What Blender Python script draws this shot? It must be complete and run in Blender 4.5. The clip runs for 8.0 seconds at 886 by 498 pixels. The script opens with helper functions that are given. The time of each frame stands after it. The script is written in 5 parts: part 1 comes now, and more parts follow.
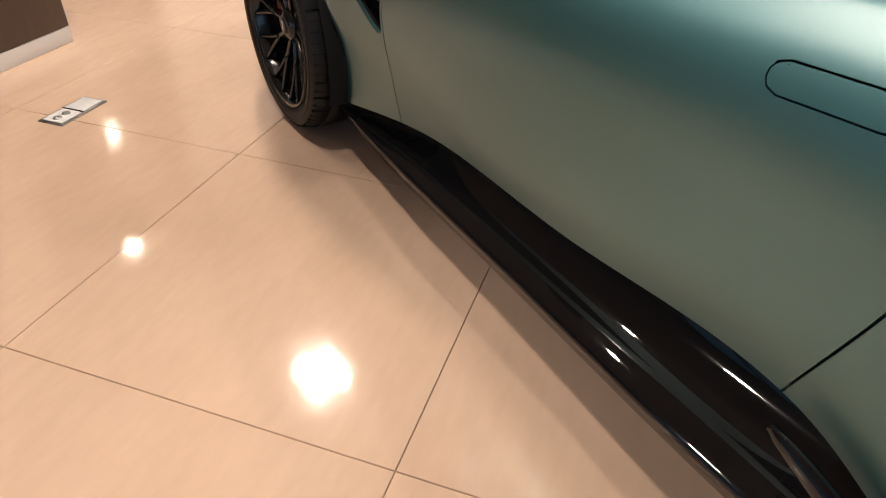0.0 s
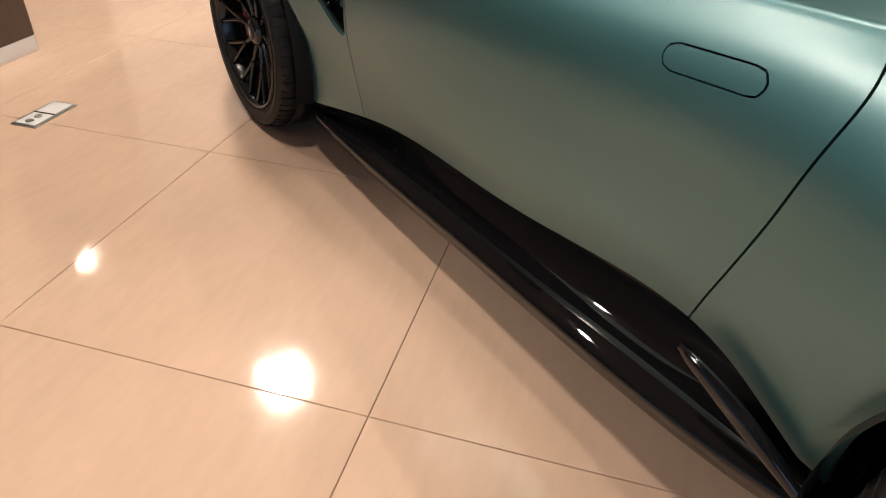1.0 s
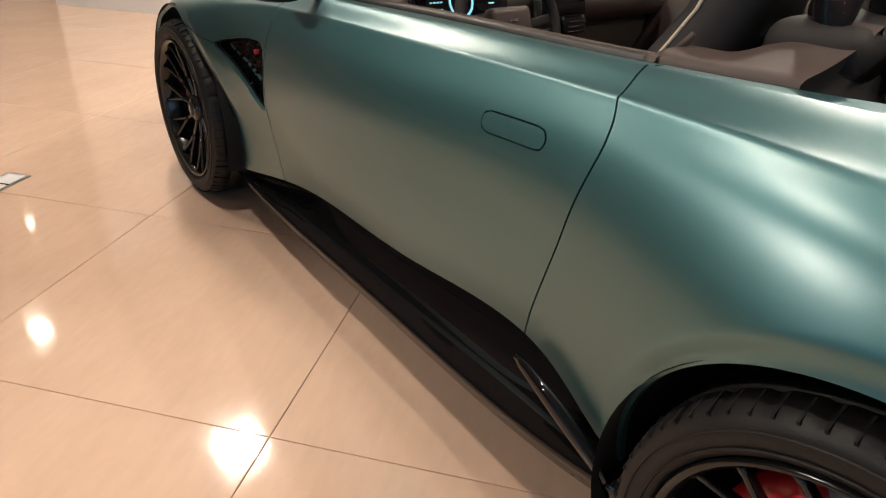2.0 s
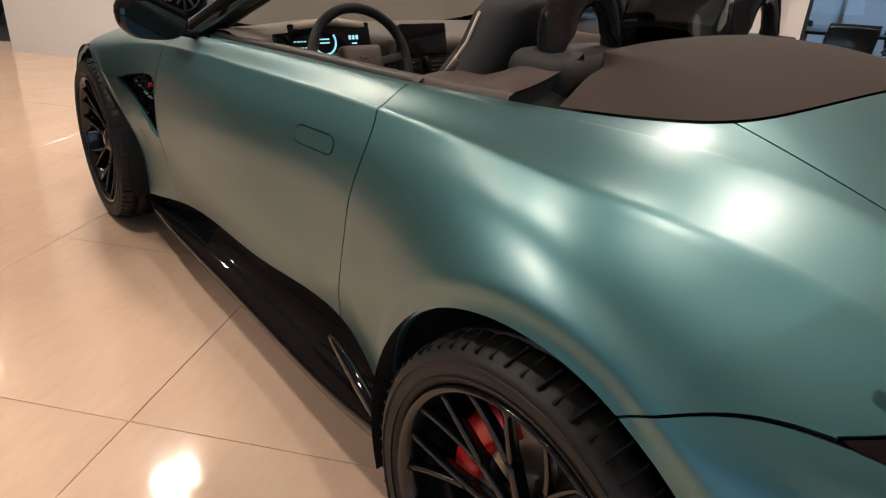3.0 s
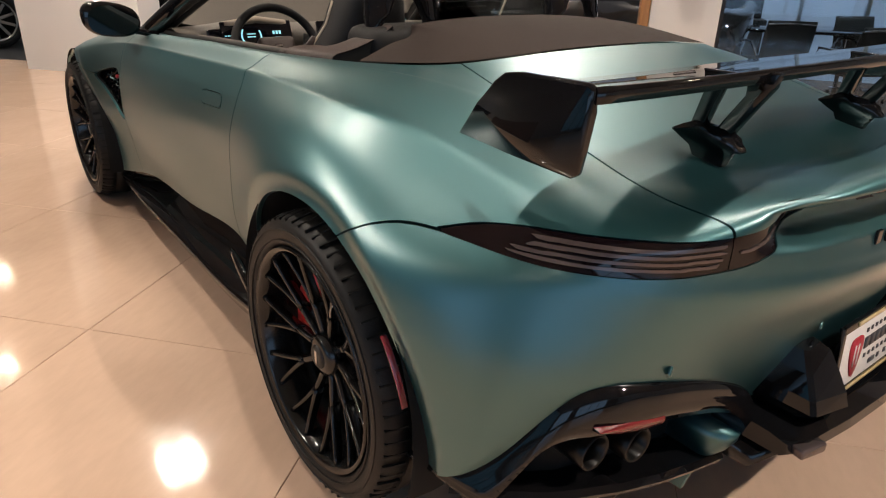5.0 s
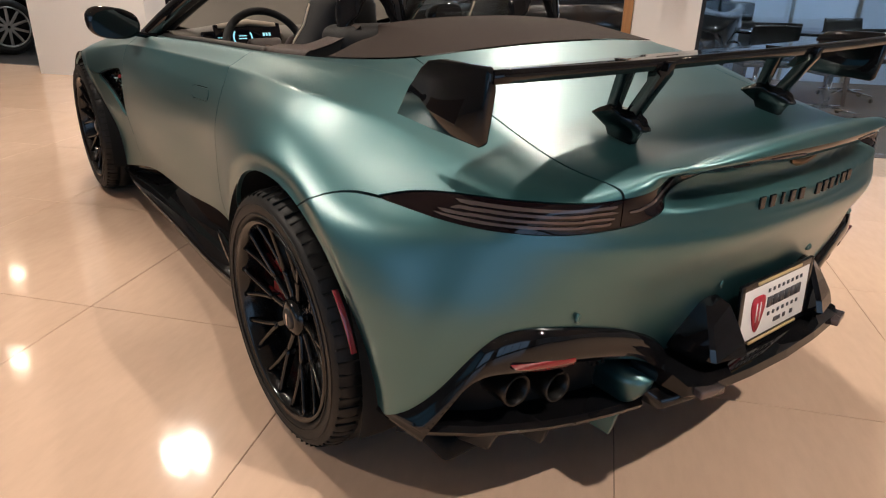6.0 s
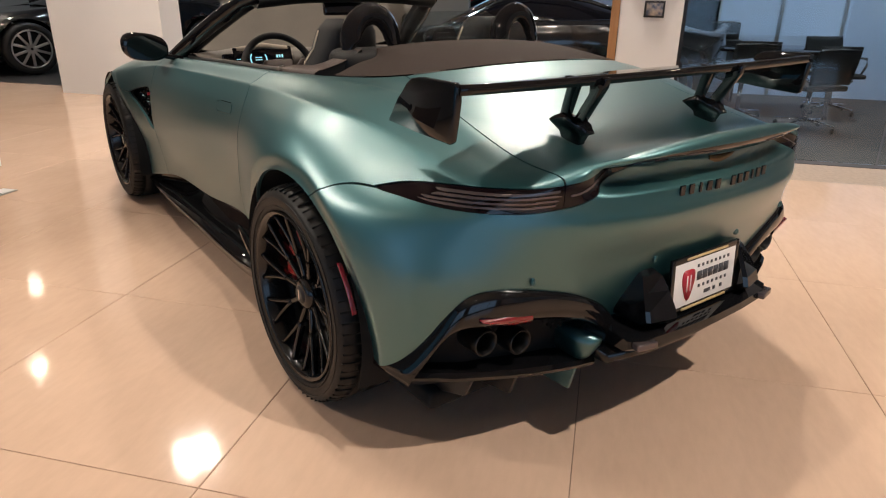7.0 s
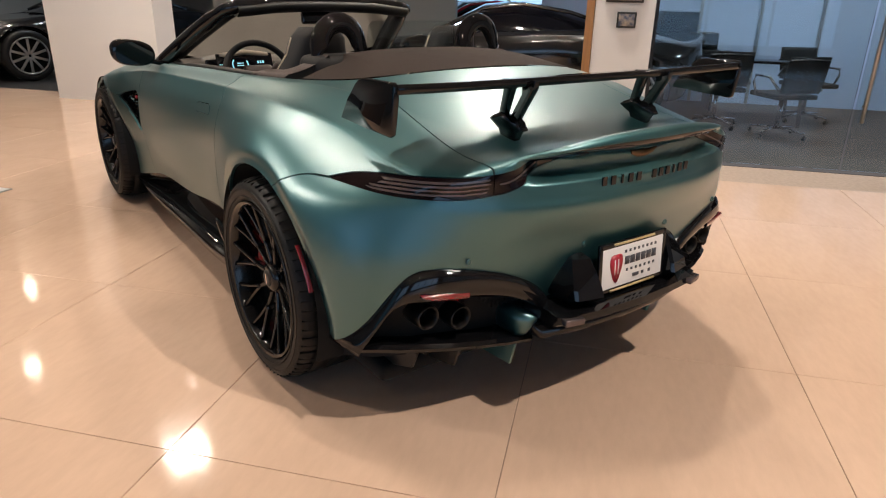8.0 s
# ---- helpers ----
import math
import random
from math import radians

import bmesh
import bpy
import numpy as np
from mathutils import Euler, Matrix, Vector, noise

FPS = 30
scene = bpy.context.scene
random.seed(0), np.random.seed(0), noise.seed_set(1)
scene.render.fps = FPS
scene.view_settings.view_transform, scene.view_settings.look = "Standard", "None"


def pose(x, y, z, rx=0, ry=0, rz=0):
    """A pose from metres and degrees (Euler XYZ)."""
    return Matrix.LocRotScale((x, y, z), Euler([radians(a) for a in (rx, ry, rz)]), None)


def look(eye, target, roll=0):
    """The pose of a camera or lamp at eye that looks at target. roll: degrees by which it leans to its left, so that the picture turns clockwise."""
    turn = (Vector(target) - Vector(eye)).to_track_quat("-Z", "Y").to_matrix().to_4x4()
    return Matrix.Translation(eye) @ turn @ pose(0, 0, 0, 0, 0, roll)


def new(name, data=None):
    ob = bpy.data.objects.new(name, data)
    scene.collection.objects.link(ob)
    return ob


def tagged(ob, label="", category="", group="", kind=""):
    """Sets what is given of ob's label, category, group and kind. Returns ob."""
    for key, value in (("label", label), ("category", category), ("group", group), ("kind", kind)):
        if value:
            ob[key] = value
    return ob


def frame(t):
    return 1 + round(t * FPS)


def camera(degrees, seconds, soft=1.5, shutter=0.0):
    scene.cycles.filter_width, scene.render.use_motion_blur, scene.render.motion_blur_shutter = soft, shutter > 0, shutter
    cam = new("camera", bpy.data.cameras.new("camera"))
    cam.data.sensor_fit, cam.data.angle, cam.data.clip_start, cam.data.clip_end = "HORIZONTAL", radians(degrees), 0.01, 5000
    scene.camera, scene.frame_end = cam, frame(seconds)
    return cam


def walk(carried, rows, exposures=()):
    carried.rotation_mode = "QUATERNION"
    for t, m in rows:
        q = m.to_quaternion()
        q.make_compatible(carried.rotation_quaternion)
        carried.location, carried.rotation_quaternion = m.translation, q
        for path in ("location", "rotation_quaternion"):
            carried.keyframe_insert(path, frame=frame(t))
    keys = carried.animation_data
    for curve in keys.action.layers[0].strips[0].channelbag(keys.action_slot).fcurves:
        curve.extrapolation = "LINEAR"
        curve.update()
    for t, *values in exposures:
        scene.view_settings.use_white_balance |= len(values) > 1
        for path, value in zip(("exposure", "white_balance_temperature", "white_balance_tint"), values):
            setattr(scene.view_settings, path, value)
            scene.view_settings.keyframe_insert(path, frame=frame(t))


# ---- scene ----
cam = camera(67.5, 8.0, soft=1.15)
PATH = [
    (0, (-1.599, 0.423, 1.153), (-0.765, 1.782, -0.054), 1.5),
    (0.5, (-1.699, 0.376, 1.153), (-0.77, 1.689, -0.036), 3.2),
    (1, (-1.72, 0.25, 1.182), (-0.764, 1.564, 0.016), 2.9),
    (2.5, (-1.631, -0.291, 1.27), (-0.487, 1.094, 0.39), 3.5),
    (3, (-1.553, -0.527, 1.27), (-0.384, 0.861, 0.43), 3.7),
    (3.5, (-1.569, -0.731, 1.288), (-0.403, 0.662, 0.45), 2.7),
    (4, (-1.585, -0.93, 1.285), (-0.412, 0.468, 0.466), 3.0),
    (4.5, (-1.506, -1.136, 1.253), (-0.35, 0.281, 0.441), 2.5),
    (5.8, (-1.571, -1.444, 1.257), (-0.468, 0.03, 0.476), 1.3),
    (6, (-1.54, -1.519, 1.258), (-0.433, -0.051, 0.473), 1.4),
    (6.5, (-1.562, -1.687, 1.289), (-0.468, -0.198, 0.523), 1.2),
    (7, (-1.701, -1.839, 1.303), (-0.598, -0.343, 0.564), 1.0),
    (7.5, (-1.719, -1.956, 1.318), (-0.608, -0.461, 0.59), 1.4),
    (8, (-1.703, -2.099, 1.311), (-0.59, -0.598, 0.597), 1.3),
]
walk(cam, [(t, look(eye, target, roll)) for t, eye, target, roll in PATH])

# ---- world and light ----
world = bpy.data.worlds.new("world")
scene.world = world
world.use_nodes = True
world.node_tree.nodes["Background"].inputs[0].default_value = (0.55, 0.7, 1.0, 1)
world.node_tree.nodes["Background"].inputs[1].default_value = 0.25

ROOM_TURN = 40.4
ANG = radians(ROOM_TURN)
OX, OY, TILE = -1.2595, 1.136, 0.999
CEIL = 3.75


def room(a, b, z=0.0):
    """Room axes: a across the tiles, b along them, from one tile corner."""
    return Vector((OX + a * math.cos(ANG) - b * math.sin(ANG), OY + a * math.sin(ANG) + b * math.cos(ANG), z))


# ---- materials ----
def mat(name, color, rough=0.5, metal=0.0, coat=0.0, coat_rough=0.05, var=0.0, scale=8.0, fine=0.0, fine_scale=200.0, bump=0.0, bump_scale=300.0,
        rough_var=0.0, emit=None, power=0.0, spec=0.5, stretch=(1, 1, 1), tint=None, pieces=0.0):
    m = bpy.data.materials.new(name)
    m.use_nodes = True
    nt = m.node_tree
    b = nt.nodes["Principled BSDF"]
    b.inputs["Base Color"].default_value = (*color, 1)
    b.inputs["Roughness"].default_value = rough
    b.inputs["Metallic"].default_value = metal
    b.inputs["Coat Weight"].default_value = coat
    b.inputs["Coat Roughness"].default_value = coat_rough
    b.inputs["Specular IOR Level"].default_value = spec
    co = nt.nodes.new("ShaderNodeTexCoord")
    mp = nt.nodes.new("ShaderNodeMapping")
    mp.inputs["Scale"].default_value = stretch
    nt.links.new(co.outputs["Object"], mp.inputs[0])

    def nz(s, detail=6.0):
        n = nt.nodes.new("ShaderNodeTexNoise")
        n.inputs["Scale"].default_value = s
        n.inputs["Detail"].default_value = detail
        nt.links.new(mp.outputs[0], n.inputs["Vector"])
        return n.outputs["Fac"]

    if var or fine or pieces:
        other = tint or tuple(c * 0.55 for c in color)
        ramp = nt.nodes.new("ShaderNodeMix")
        ramp.data_type = "RGBA"
        ramp.inputs["A"].default_value = (*color, 1)
        ramp.inputs["B"].default_value = (*other, 1)
        fac = None
        for amount, s in ((var, scale), (fine, fine_scale)):
            if amount:
                r = nt.nodes.new("ShaderNodeMapRange")
                r.inputs["From Min"].default_value, r.inputs["From Max"].default_value = 0.35, 0.7
                r.inputs["To Min"].default_value, r.inputs["To Max"].default_value = 0.0, amount
                nt.links.new(nz(s), r.inputs["Value"])
                if fac is None:
                    fac = r.outputs[0]
                else:
                    add = nt.nodes.new("ShaderNodeMath")
                    nt.links.new(fac, add.inputs[0])
                    nt.links.new(r.outputs[0], add.inputs[1])
                    fac = add.outputs[0]
        if pieces:
            oi = nt.nodes.new("ShaderNodeObjectInfo")
            mu = nt.nodes.new("ShaderNodeMath")
            mu.operation = "MULTIPLY_ADD"
            mu.inputs[1].default_value = pieces
            nt.links.new(oi.outputs["Random"], mu.inputs[0])
            if fac is not None:
                nt.links.new(fac, mu.inputs[2])
            fac = mu.outputs[0]
        nt.links.new(fac, ramp.inputs["Factor"])
        nt.links.new(ramp.outputs["Result"], b.inputs["Base Color"])
    if rough_var:
        r = nt.nodes.new("ShaderNodeMapRange")
        r.inputs["From Min"].default_value, r.inputs["From Max"].default_value = 0.3, 0.7
        r.inputs["To Min"].default_value, r.inputs["To Max"].default_value = rough - rough_var, rough + rough_var
        nt.links.new(nz(scale * 1.7), r.inputs["Value"])
        nt.links.new(r.outputs[0], b.inputs["Roughness"])
    if bump:
        bp = nt.nodes.new("ShaderNodeBump")
        bp.inputs["Strength"].default_value = bump
        bp.inputs["Distance"].default_value = 0.002
        nt.links.new(nz(bump_scale, 3.0), bp.inputs["Height"])
        nt.links.new(bp.outputs[0], b.inputs["Normal"])
    if emit:
        b.inputs["Emission Color"].default_value = (*emit, 1)
        b.inputs["Emission Strength"].default_value = power
    return m


def glass_mat(name, tint=(1, 1, 1), clear=0.9, rough=0.0):
    m = bpy.data.materials.new(name)
    m.use_nodes = True
    nt = m.node_tree
    out = nt.nodes["Material Output"]
    nt.nodes.remove(nt.nodes["Principled BSDF"])
    tr = nt.nodes.new("ShaderNodeBsdfTransparent")
    tr.inputs[0].default_value = (*tint, 1)
    gl = nt.nodes.new("ShaderNodeBsdfGlossy")
    gl.inputs["Roughness"].default_value = rough
    fr = nt.nodes.new("ShaderNodeFresnel")
    fr.inputs["IOR"].default_value = 1.5
    mx = nt.nodes.new("ShaderNodeMixShader")
    nt.links.new(fr.outputs[0], mx.inputs[0])
    nt.links.new(tr.outputs[0], mx.inputs[1])
    nt.links.new(gl.outputs[0], mx.inputs[2])
    nt.links.new(mx.outputs[0], out.inputs[0])
    return m


PAINT = mat("satin_green_paint", (0.026, 0.145, 0.162), rough=0.45, metal=0.9, coat=1.0, coat_rough=0.33, var=0.1, scale=3.0, fine=0.22, fine_scale=900.0)
PAINT.node_tree.nodes["Principled BSDF"].inputs["Coat IOR"].default_value = 1.8
GLOSS = mat("gloss_black", (0.006, 0.006, 0.007), rough=0.3, spec=0.0, coat=1.0, coat_rough=0.03, var=0.4, scale=20.0)
CARBON = mat("gloss_carbon", (0.007, 0.0065, 0.007), rough=0.3, coat=0.9, spec=0.0, coat_rough=0.03, fine=0.8, fine_scale=350.0)
SATIN = mat("satin_black", (0.008, 0.008, 0.008), rough=0.45, var=0.3, scale=15.0, bump=0.1)
LINER = mat("dark_liner", (0.004, 0.004, 0.004), rough=0.9, var=0.3)
PIPE = mat("dark_pipe", (0.006, 0.006, 0.006), rough=0.3, metal=0.3, var=0.3, scale=30.0)
RUBBER = mat("tyre_rubber", (0.011, 0.0105, 0.010), rough=0.5, spec=0.3, var=0.5, scale=14.0, fine=0.3, fine_scale=120.0, bump=0.25, bump_scale=260.0)
RIM = mat("dark_rim_paint", (0.007, 0.007, 0.007), rough=0.16, spec=0.5, var=0.3, scale=10.0)
STEEL = mat("brake_steel", (0.45, 0.44, 0.42), rough=0.32, metal=1.0, var=0.4, scale=30.0, stretch=(1, 1, 1))
RED = mat("red_caliper", (0.5, 0.012, 0.015), rough=0.35, coat=0.5, var=0.3, scale=20.0)
REDLENS = mat("red_reflector", (0.2, 0.006, 0.01), rough=0.25, coat=1.0, var=0.2, scale=60.0, bump=0.3, bump_scale=400.0)
SMOKE = mat("smoked_lens", (0.007, 0.004, 0.005), rough=0.2, spec=0.0, coat=1.0, coat_rough=0.02, var=0.3, scale=10.0)
LIGHTBAR = mat("lamp_bar", (0.15, 0.12, 0.12), rough=0.22, metal=0.6, var=0.3, scale=15.0)
CHROME = mat("chrome", (0.72, 0.72, 0.74), rough=0.1, metal=1.0, var=0.2, scale=30.0)
BRONZE = mat("badge_metal", (0.2, 0.13, 0.07), rough=0.3, metal=1.0, var=0.3, scale=60.0)
FABRIC = mat("brown_tonneau_leather", (0.030, 0.020, 0.016), rough=0.8, spec=0.2, var=0.35, scale=5.0, fine=0.25, fine_scale=220.0, bump=0.5, bump_scale=500.0)
LEATHER = mat("black_leather", (0.012, 0.011, 0.011), rough=0.6, spec=0.3, var=0.4, scale=8.0, fine=0.2, bump=0.4, bump_scale=420.0)
BROWNLEATHER = mat("brown_leather", (0.048, 0.031, 0.026), rough=0.55, var=0.3, scale=7.0, bump=0.4, bump_scale=420.0)
TAUPE = mat("taupe_dash_leather", (0.10, 0.086, 0.072), rough=0.6, var=0.3, scale=6.0, bump=0.4, bump_scale=420.0)
TAN = mat("beige_dash_leather", (0.3, 0.24, 0.18), rough=0.6, var=0.3, scale=6.0, bump=0.4, bump_scale=420.0)
STITCH = mat("stitching", (0.5, 0.42, 0.32), rough=0.8, var=0.2)
SCREEN = mat("screen_glass", (0.004, 0.004, 0.006), rough=0.2, spec=0.0, coat=1.0, var=0.2)
DIAL = mat("lit_dial", (0.3, 0.6, 0.7), rough=0.5, emit=(0.35, 0.85, 1.0), power=0.55, var=0.1)
GLASS = glass_mat("clear_glass", (0.86, 0.9, 0.9))
TINT = glass_mat("windscreen_glass", (0.62, 0.68, 0.68))
MIRROR = mat("mirror_glass", (0.07, 0.066, 0.066), rough=0.02, metal=1.0, var=0.05)
WHITEP = mat("white_plate", (0.78, 0.77, 0.76), rough=0.35, var=0.08, scale=20.0)
GOLD = mat("gold_frame", (0.65, 0.5, 0.25), rough=0.4, var=0.2, scale=30.0)
INK = mat("dark_ink", (0.06, 0.06, 0.07), rough=0.5, var=0.1)
CREST = mat("crest_red", (0.45, 0.02, 0.04), rough=0.4, var=0.2, scale=40.0)
TILES = mat("polished_stone_tile", (0.71, 0.505, 0.375), rough=0.085, var=0.3, scale=1.6, fine=0.22, fine_scale=11.0, rough_var=0.025, tint=(0.54, 0.375, 0.27), stretch=(1.0, 3.0, 1.0), pieces=0.12, spec=0.6)
GROUT = mat("grout", (0.36, 0.26, 0.19), rough=0.8, var=0.4, scale=30.0)
WALL = mat("white_wall_paint", (0.78, 0.77, 0.76), rough=0.6, var=0.06, scale=1.2, bump=0.1)
CEILM = mat("ceiling_paint", (0.32, 0.30, 0.28), rough=0.8, var=0.08, scale=1.0)
WOOD = mat("door_frame_wood", (0.4, 0.2, 0.08), rough=0.45, var=0.5, scale=6.0, stretch=(8, 8, 0.6))
DARKWOOD = mat("dark_wood_cabinet", (0.06, 0.032, 0.02), rough=0.4, var=0.5, scale=5.0, stretch=(6, 6, 0.7), coat=0.3)
CARPET = mat("grey_carpet", (0.075, 0.066, 0.064), rough=0.95, var=0.3, scale=3.0, fine=0.5, fine_scale=160.0, bump=0.6, bump_scale=260.0)
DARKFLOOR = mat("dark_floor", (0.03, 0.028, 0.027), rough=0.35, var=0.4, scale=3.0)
PANELW = mat("pale_office_panel", (0.44, 0.53, 0.70), rough=0.5, var=0.12, scale=1.5)
GREYWALL = mat("grey_wall", (0.25, 0.25, 0.24), rough=0.6, var=0.15, scale=1.0)
LAMPGLOW = mat("spot_glow", (1, 0.9, 0.75), emit=(1.0, 0.83, 0.62), power=140.0)
WINDOWGLOW = mat("daylight_window", (0.6, 0.7, 0.9), emit=(0.4, 0.66, 1.0), power=1.3, var=0.1)
WINDOWDIM = mat("dusk_window", (0.1, 0.2, 0.3), rough=0.2, emit=(0.16, 0.5, 0.75), power=0.36, var=0.2, scale=0.6)
CARBLACK = mat("black_car_paint", (0.006, 0.006, 0.007), rough=0.15, coat=1.0, var=0.2)
CARRED = mat("red_car_paint", (0.4, 0.015, 0.03), rough=0.2, coat=1.0, var=0.2)
CARWHITE = mat("silver_car_paint", (0.6, 0.65, 0.72), rough=0.2, coat=1.0, metal=0.2, var=0.1)
PICTURE = mat("dark_picture", (0.05, 0.07, 0.12), rough=0.2, var=0.9, scale=20.0, tint=(0.5, 0.4, 0.3))
LEAF = mat("leaf_green", (0.035, 0.08, 0.03), rough=0.5, var=0.5, scale=10.0)


# ---- mesh helpers ----
def part(name, bm, material, parent=None, label="", smooth=True):
    me = bpy.data.meshes.new(name)
    if isinstance(bm, bmesh.types.BMesh):
        bmesh.ops.recalc_face_normals(bm, faces=bm.faces)
        bm.to_mesh(me)
        bm.free()
    else:
        me = bm
    for m in material if isinstance(material, (list, tuple)) else (material,):
        me.materials.append(m)
    if smooth:
        me.polygons.foreach_set("use_smooth", [True] * len(me.polygons))
        me.update()
    ob = new(name, me)
    if parent is not None:
        ob.parent = parent
    if label:
        ob["label"] = label
    return ob


def share(ob, m, parent=None):
    c = ob.copy()
    scene.collection.objects.link(c)
    c.parent = parent if parent is not None else ob.parent
    c.matrix_basis = m
    return c


def box_into(bm, size, at=(0, 0, 0), rot=(0, 0, 0), bevel=0.004, seg=2):
    made = bmesh.ops.create_cube(bm, size=1.0)
    vs = made["verts"]
    bmesh.ops.scale(bm, vec=size, verts=vs)
    if bevel:
        edges = list({e for v in vs for e in v.link_edges})
        made = bmesh.ops.bevel(bm, geom=edges, offset=min(bevel, min(size) * 0.45), segments=seg, profile=0.6, affect="EDGES")
        vs = list({v for f in made["faces"] for v in f.verts} | {v for v in vs if v.is_valid})
        seen, todo = set(vs), list(vs)
        while todo:
            v = todo.pop()
            for e in v.link_edges:
                o = e.other_vert(v)
                if o not in seen:
                    seen.add(o)
                    todo.append(o)
        vs = list(seen)
    bmesh.ops.transform(bm, matrix=pose(*at, *rot), verts=vs)
    return vs


def box(size, at=(0, 0, 0), rot=(0, 0, 0), bevel=0.004, seg=2):
    bm = bmesh.new()
    box_into(bm, size, at, rot, bevel, seg)
    return bm


def tube_into(bm, points, radius, sides=10, closed=False, squash=1.0):
    """A round bar along points; radius may be a list."""
    pts = [Vector(p) for p in points]
    n = len(pts)
    rings = []
    up = Vector((0.13, 0.21, 0.97))
    for i, p in enumerate(pts):
        t = (pts[(i + 1) % n] - pts[i - 1]) if closed else (pts[min(i + 1, n - 1)] - pts[max(i - 1, 0)])
        t.normalize()
        s = t.cross(up).normalized()
        q = s.cross(t)
        r = radius[i] if isinstance(radius, (list, tuple)) else radius
        rings.append([bm.verts.new(p + s * r * math.cos(k * 2 * math.pi / sides) + q * r * squash * math.sin(k * 2 * math.pi / sides)) for k in range(sides)])
    for i in range(n if closed else n - 1):
        a, b = rings[i], rings[(i + 1) % n]
        for k in range(sides):
            bm.faces.new((a[k], a[(k + 1) % sides], b[(k + 1) % sides], b[k]))
    if not closed:
        bm.faces.new(rings[0][::-1])
        bm.faces.new(rings[-1])


def tube(points, radius, sides=10, closed=False, squash=1.0):
    bm = bmesh.new()
    tube_into(bm, points, radius, sides, closed, squash)
    return bm


def revolve(profile, seg=64, axis="x", closed=True):
    """profile: (along the axis, radius) pairs, turned round the x axis."""
    bm = bmesh.new()
    rows = []
    for k in range(seg):
        a = 2 * math.pi * k / seg
        rows.append([bm.verts.new((p, r * math.cos(a), r * math.sin(a))) for p, r in profile])
    n = len(profile)
    for k in range(seg):
        a, b = rows[k], rows[(k + 1) % seg]
        for i in range(n if closed else n - 1):
            bm.faces.new((a[i], a[(i + 1) % n], b[(i + 1) % n], b[i]))
    return bm


def prism(outline, depth, axis="y", bevel=0.003):
    """A plate: a flat outline (two coordinates) given a thickness along an axis."""
    bm = bmesh.new()
    def at(p, d):
        return {"y": (p[0], d, p[1]), "x": (d, p[0], p[1]), "z": (p[0], p[1], d)}[axis]
    lo = [bm.verts.new(at(p, -depth / 2)) for p in outline]
    hi = [bm.verts.new(at(p, depth / 2)) for p in outline]
    n = len(outline)
    bm.faces.new(lo)
    bm.faces.new(hi[::-1])
    for i in range(n):
        bm.faces.new((lo[i], hi[i], hi[(i + 1) % n], lo[(i + 1) % n]))
    if bevel:
        bmesh.ops.bevel(bm, geom=list(bm.edges), offset=bevel, segments=2, profile=0.6, affect="EDGES")
    return bm


# ---- the room ----
def slab(name, a0, a1, b0, b1, z0, z1, material, kind="structure", label="", category=""):
    bm = bmesh.new()
    c = room((a0 + a1) / 2, (b0 + b1) / 2, (z0 + z1) / 2)
    box_into(bm, (abs(a1 - a0), abs(b1 - b0), abs(z1 - z0)), (0, 0, 0), bevel=0)
    ob = part(name, bm, material, smooth=False)
    ob.matrix_basis = pose(c.x, c.y, c.z, 0, 0, ROOM_TURN)
    return tagged(ob, label, category, kind=kind)


floor = slab("floor", -9, 3.57, -9.5, 8, -0.2, -0.004, GROUT, label="polished beige stone tile floor with thin grout lines", category="floor")
slab("floor_carpet", 3.57, 8.2, -9.5, -2.0, -0.2, 0.0, CARPET, label="dark grey office carpet behind the glass", category="carpet")
slab("floor_far", 3.57, 12.0, -2.0, 8.0, -0.2, -0.006, GROUT, label="polished stone floor running on past the column", category="floor")
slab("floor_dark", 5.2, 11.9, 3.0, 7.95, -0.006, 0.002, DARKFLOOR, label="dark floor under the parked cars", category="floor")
slab("ceiling", -9.2, 12.2, -9.7, 8.2, CEIL, CEIL + 0.2, CEILM, label="plain grey showroom ceiling with recessed spots", category="ceiling")
slab("wall_south", -9.2, -9.0, -9.7, 8.2, 0, CEIL, GREYWALL, label="plain pale wall closing the room", category="wall")
slab("wall_west", -9.0, 12.2, 8.0, 8.2, 0, CEIL, GREYWALL, label="plain wall closing the showroom", category="wall")
slab("wall_east", -9.0, 12.2, -9.7, -9.5, 0, CEIL, WALL, label="plain wall closing the showroom", category="wall")
slab("wall_north", 12.0, 12.2, -9.5, 8.0, 0, CEIL, GREYWALL, label="grey wall at the far end of the showroom", category="wall")
slab("wall_office_back", 7.6, 7.75, -9.5, -1.2, 0, CEIL, PANELW, label="pale blue-grey panelled office wall", category="wall")
slab("wall_column", 4.72, 5.1, 3.0, 4.5, 0, CEIL, WALL, label="white painted square column", category="column")
slab("wall_pier", 3.55, 3.75, -2.52, -2.04, 0, CEIL, WALL, label="white painted pier with hung pictures", category="wall")

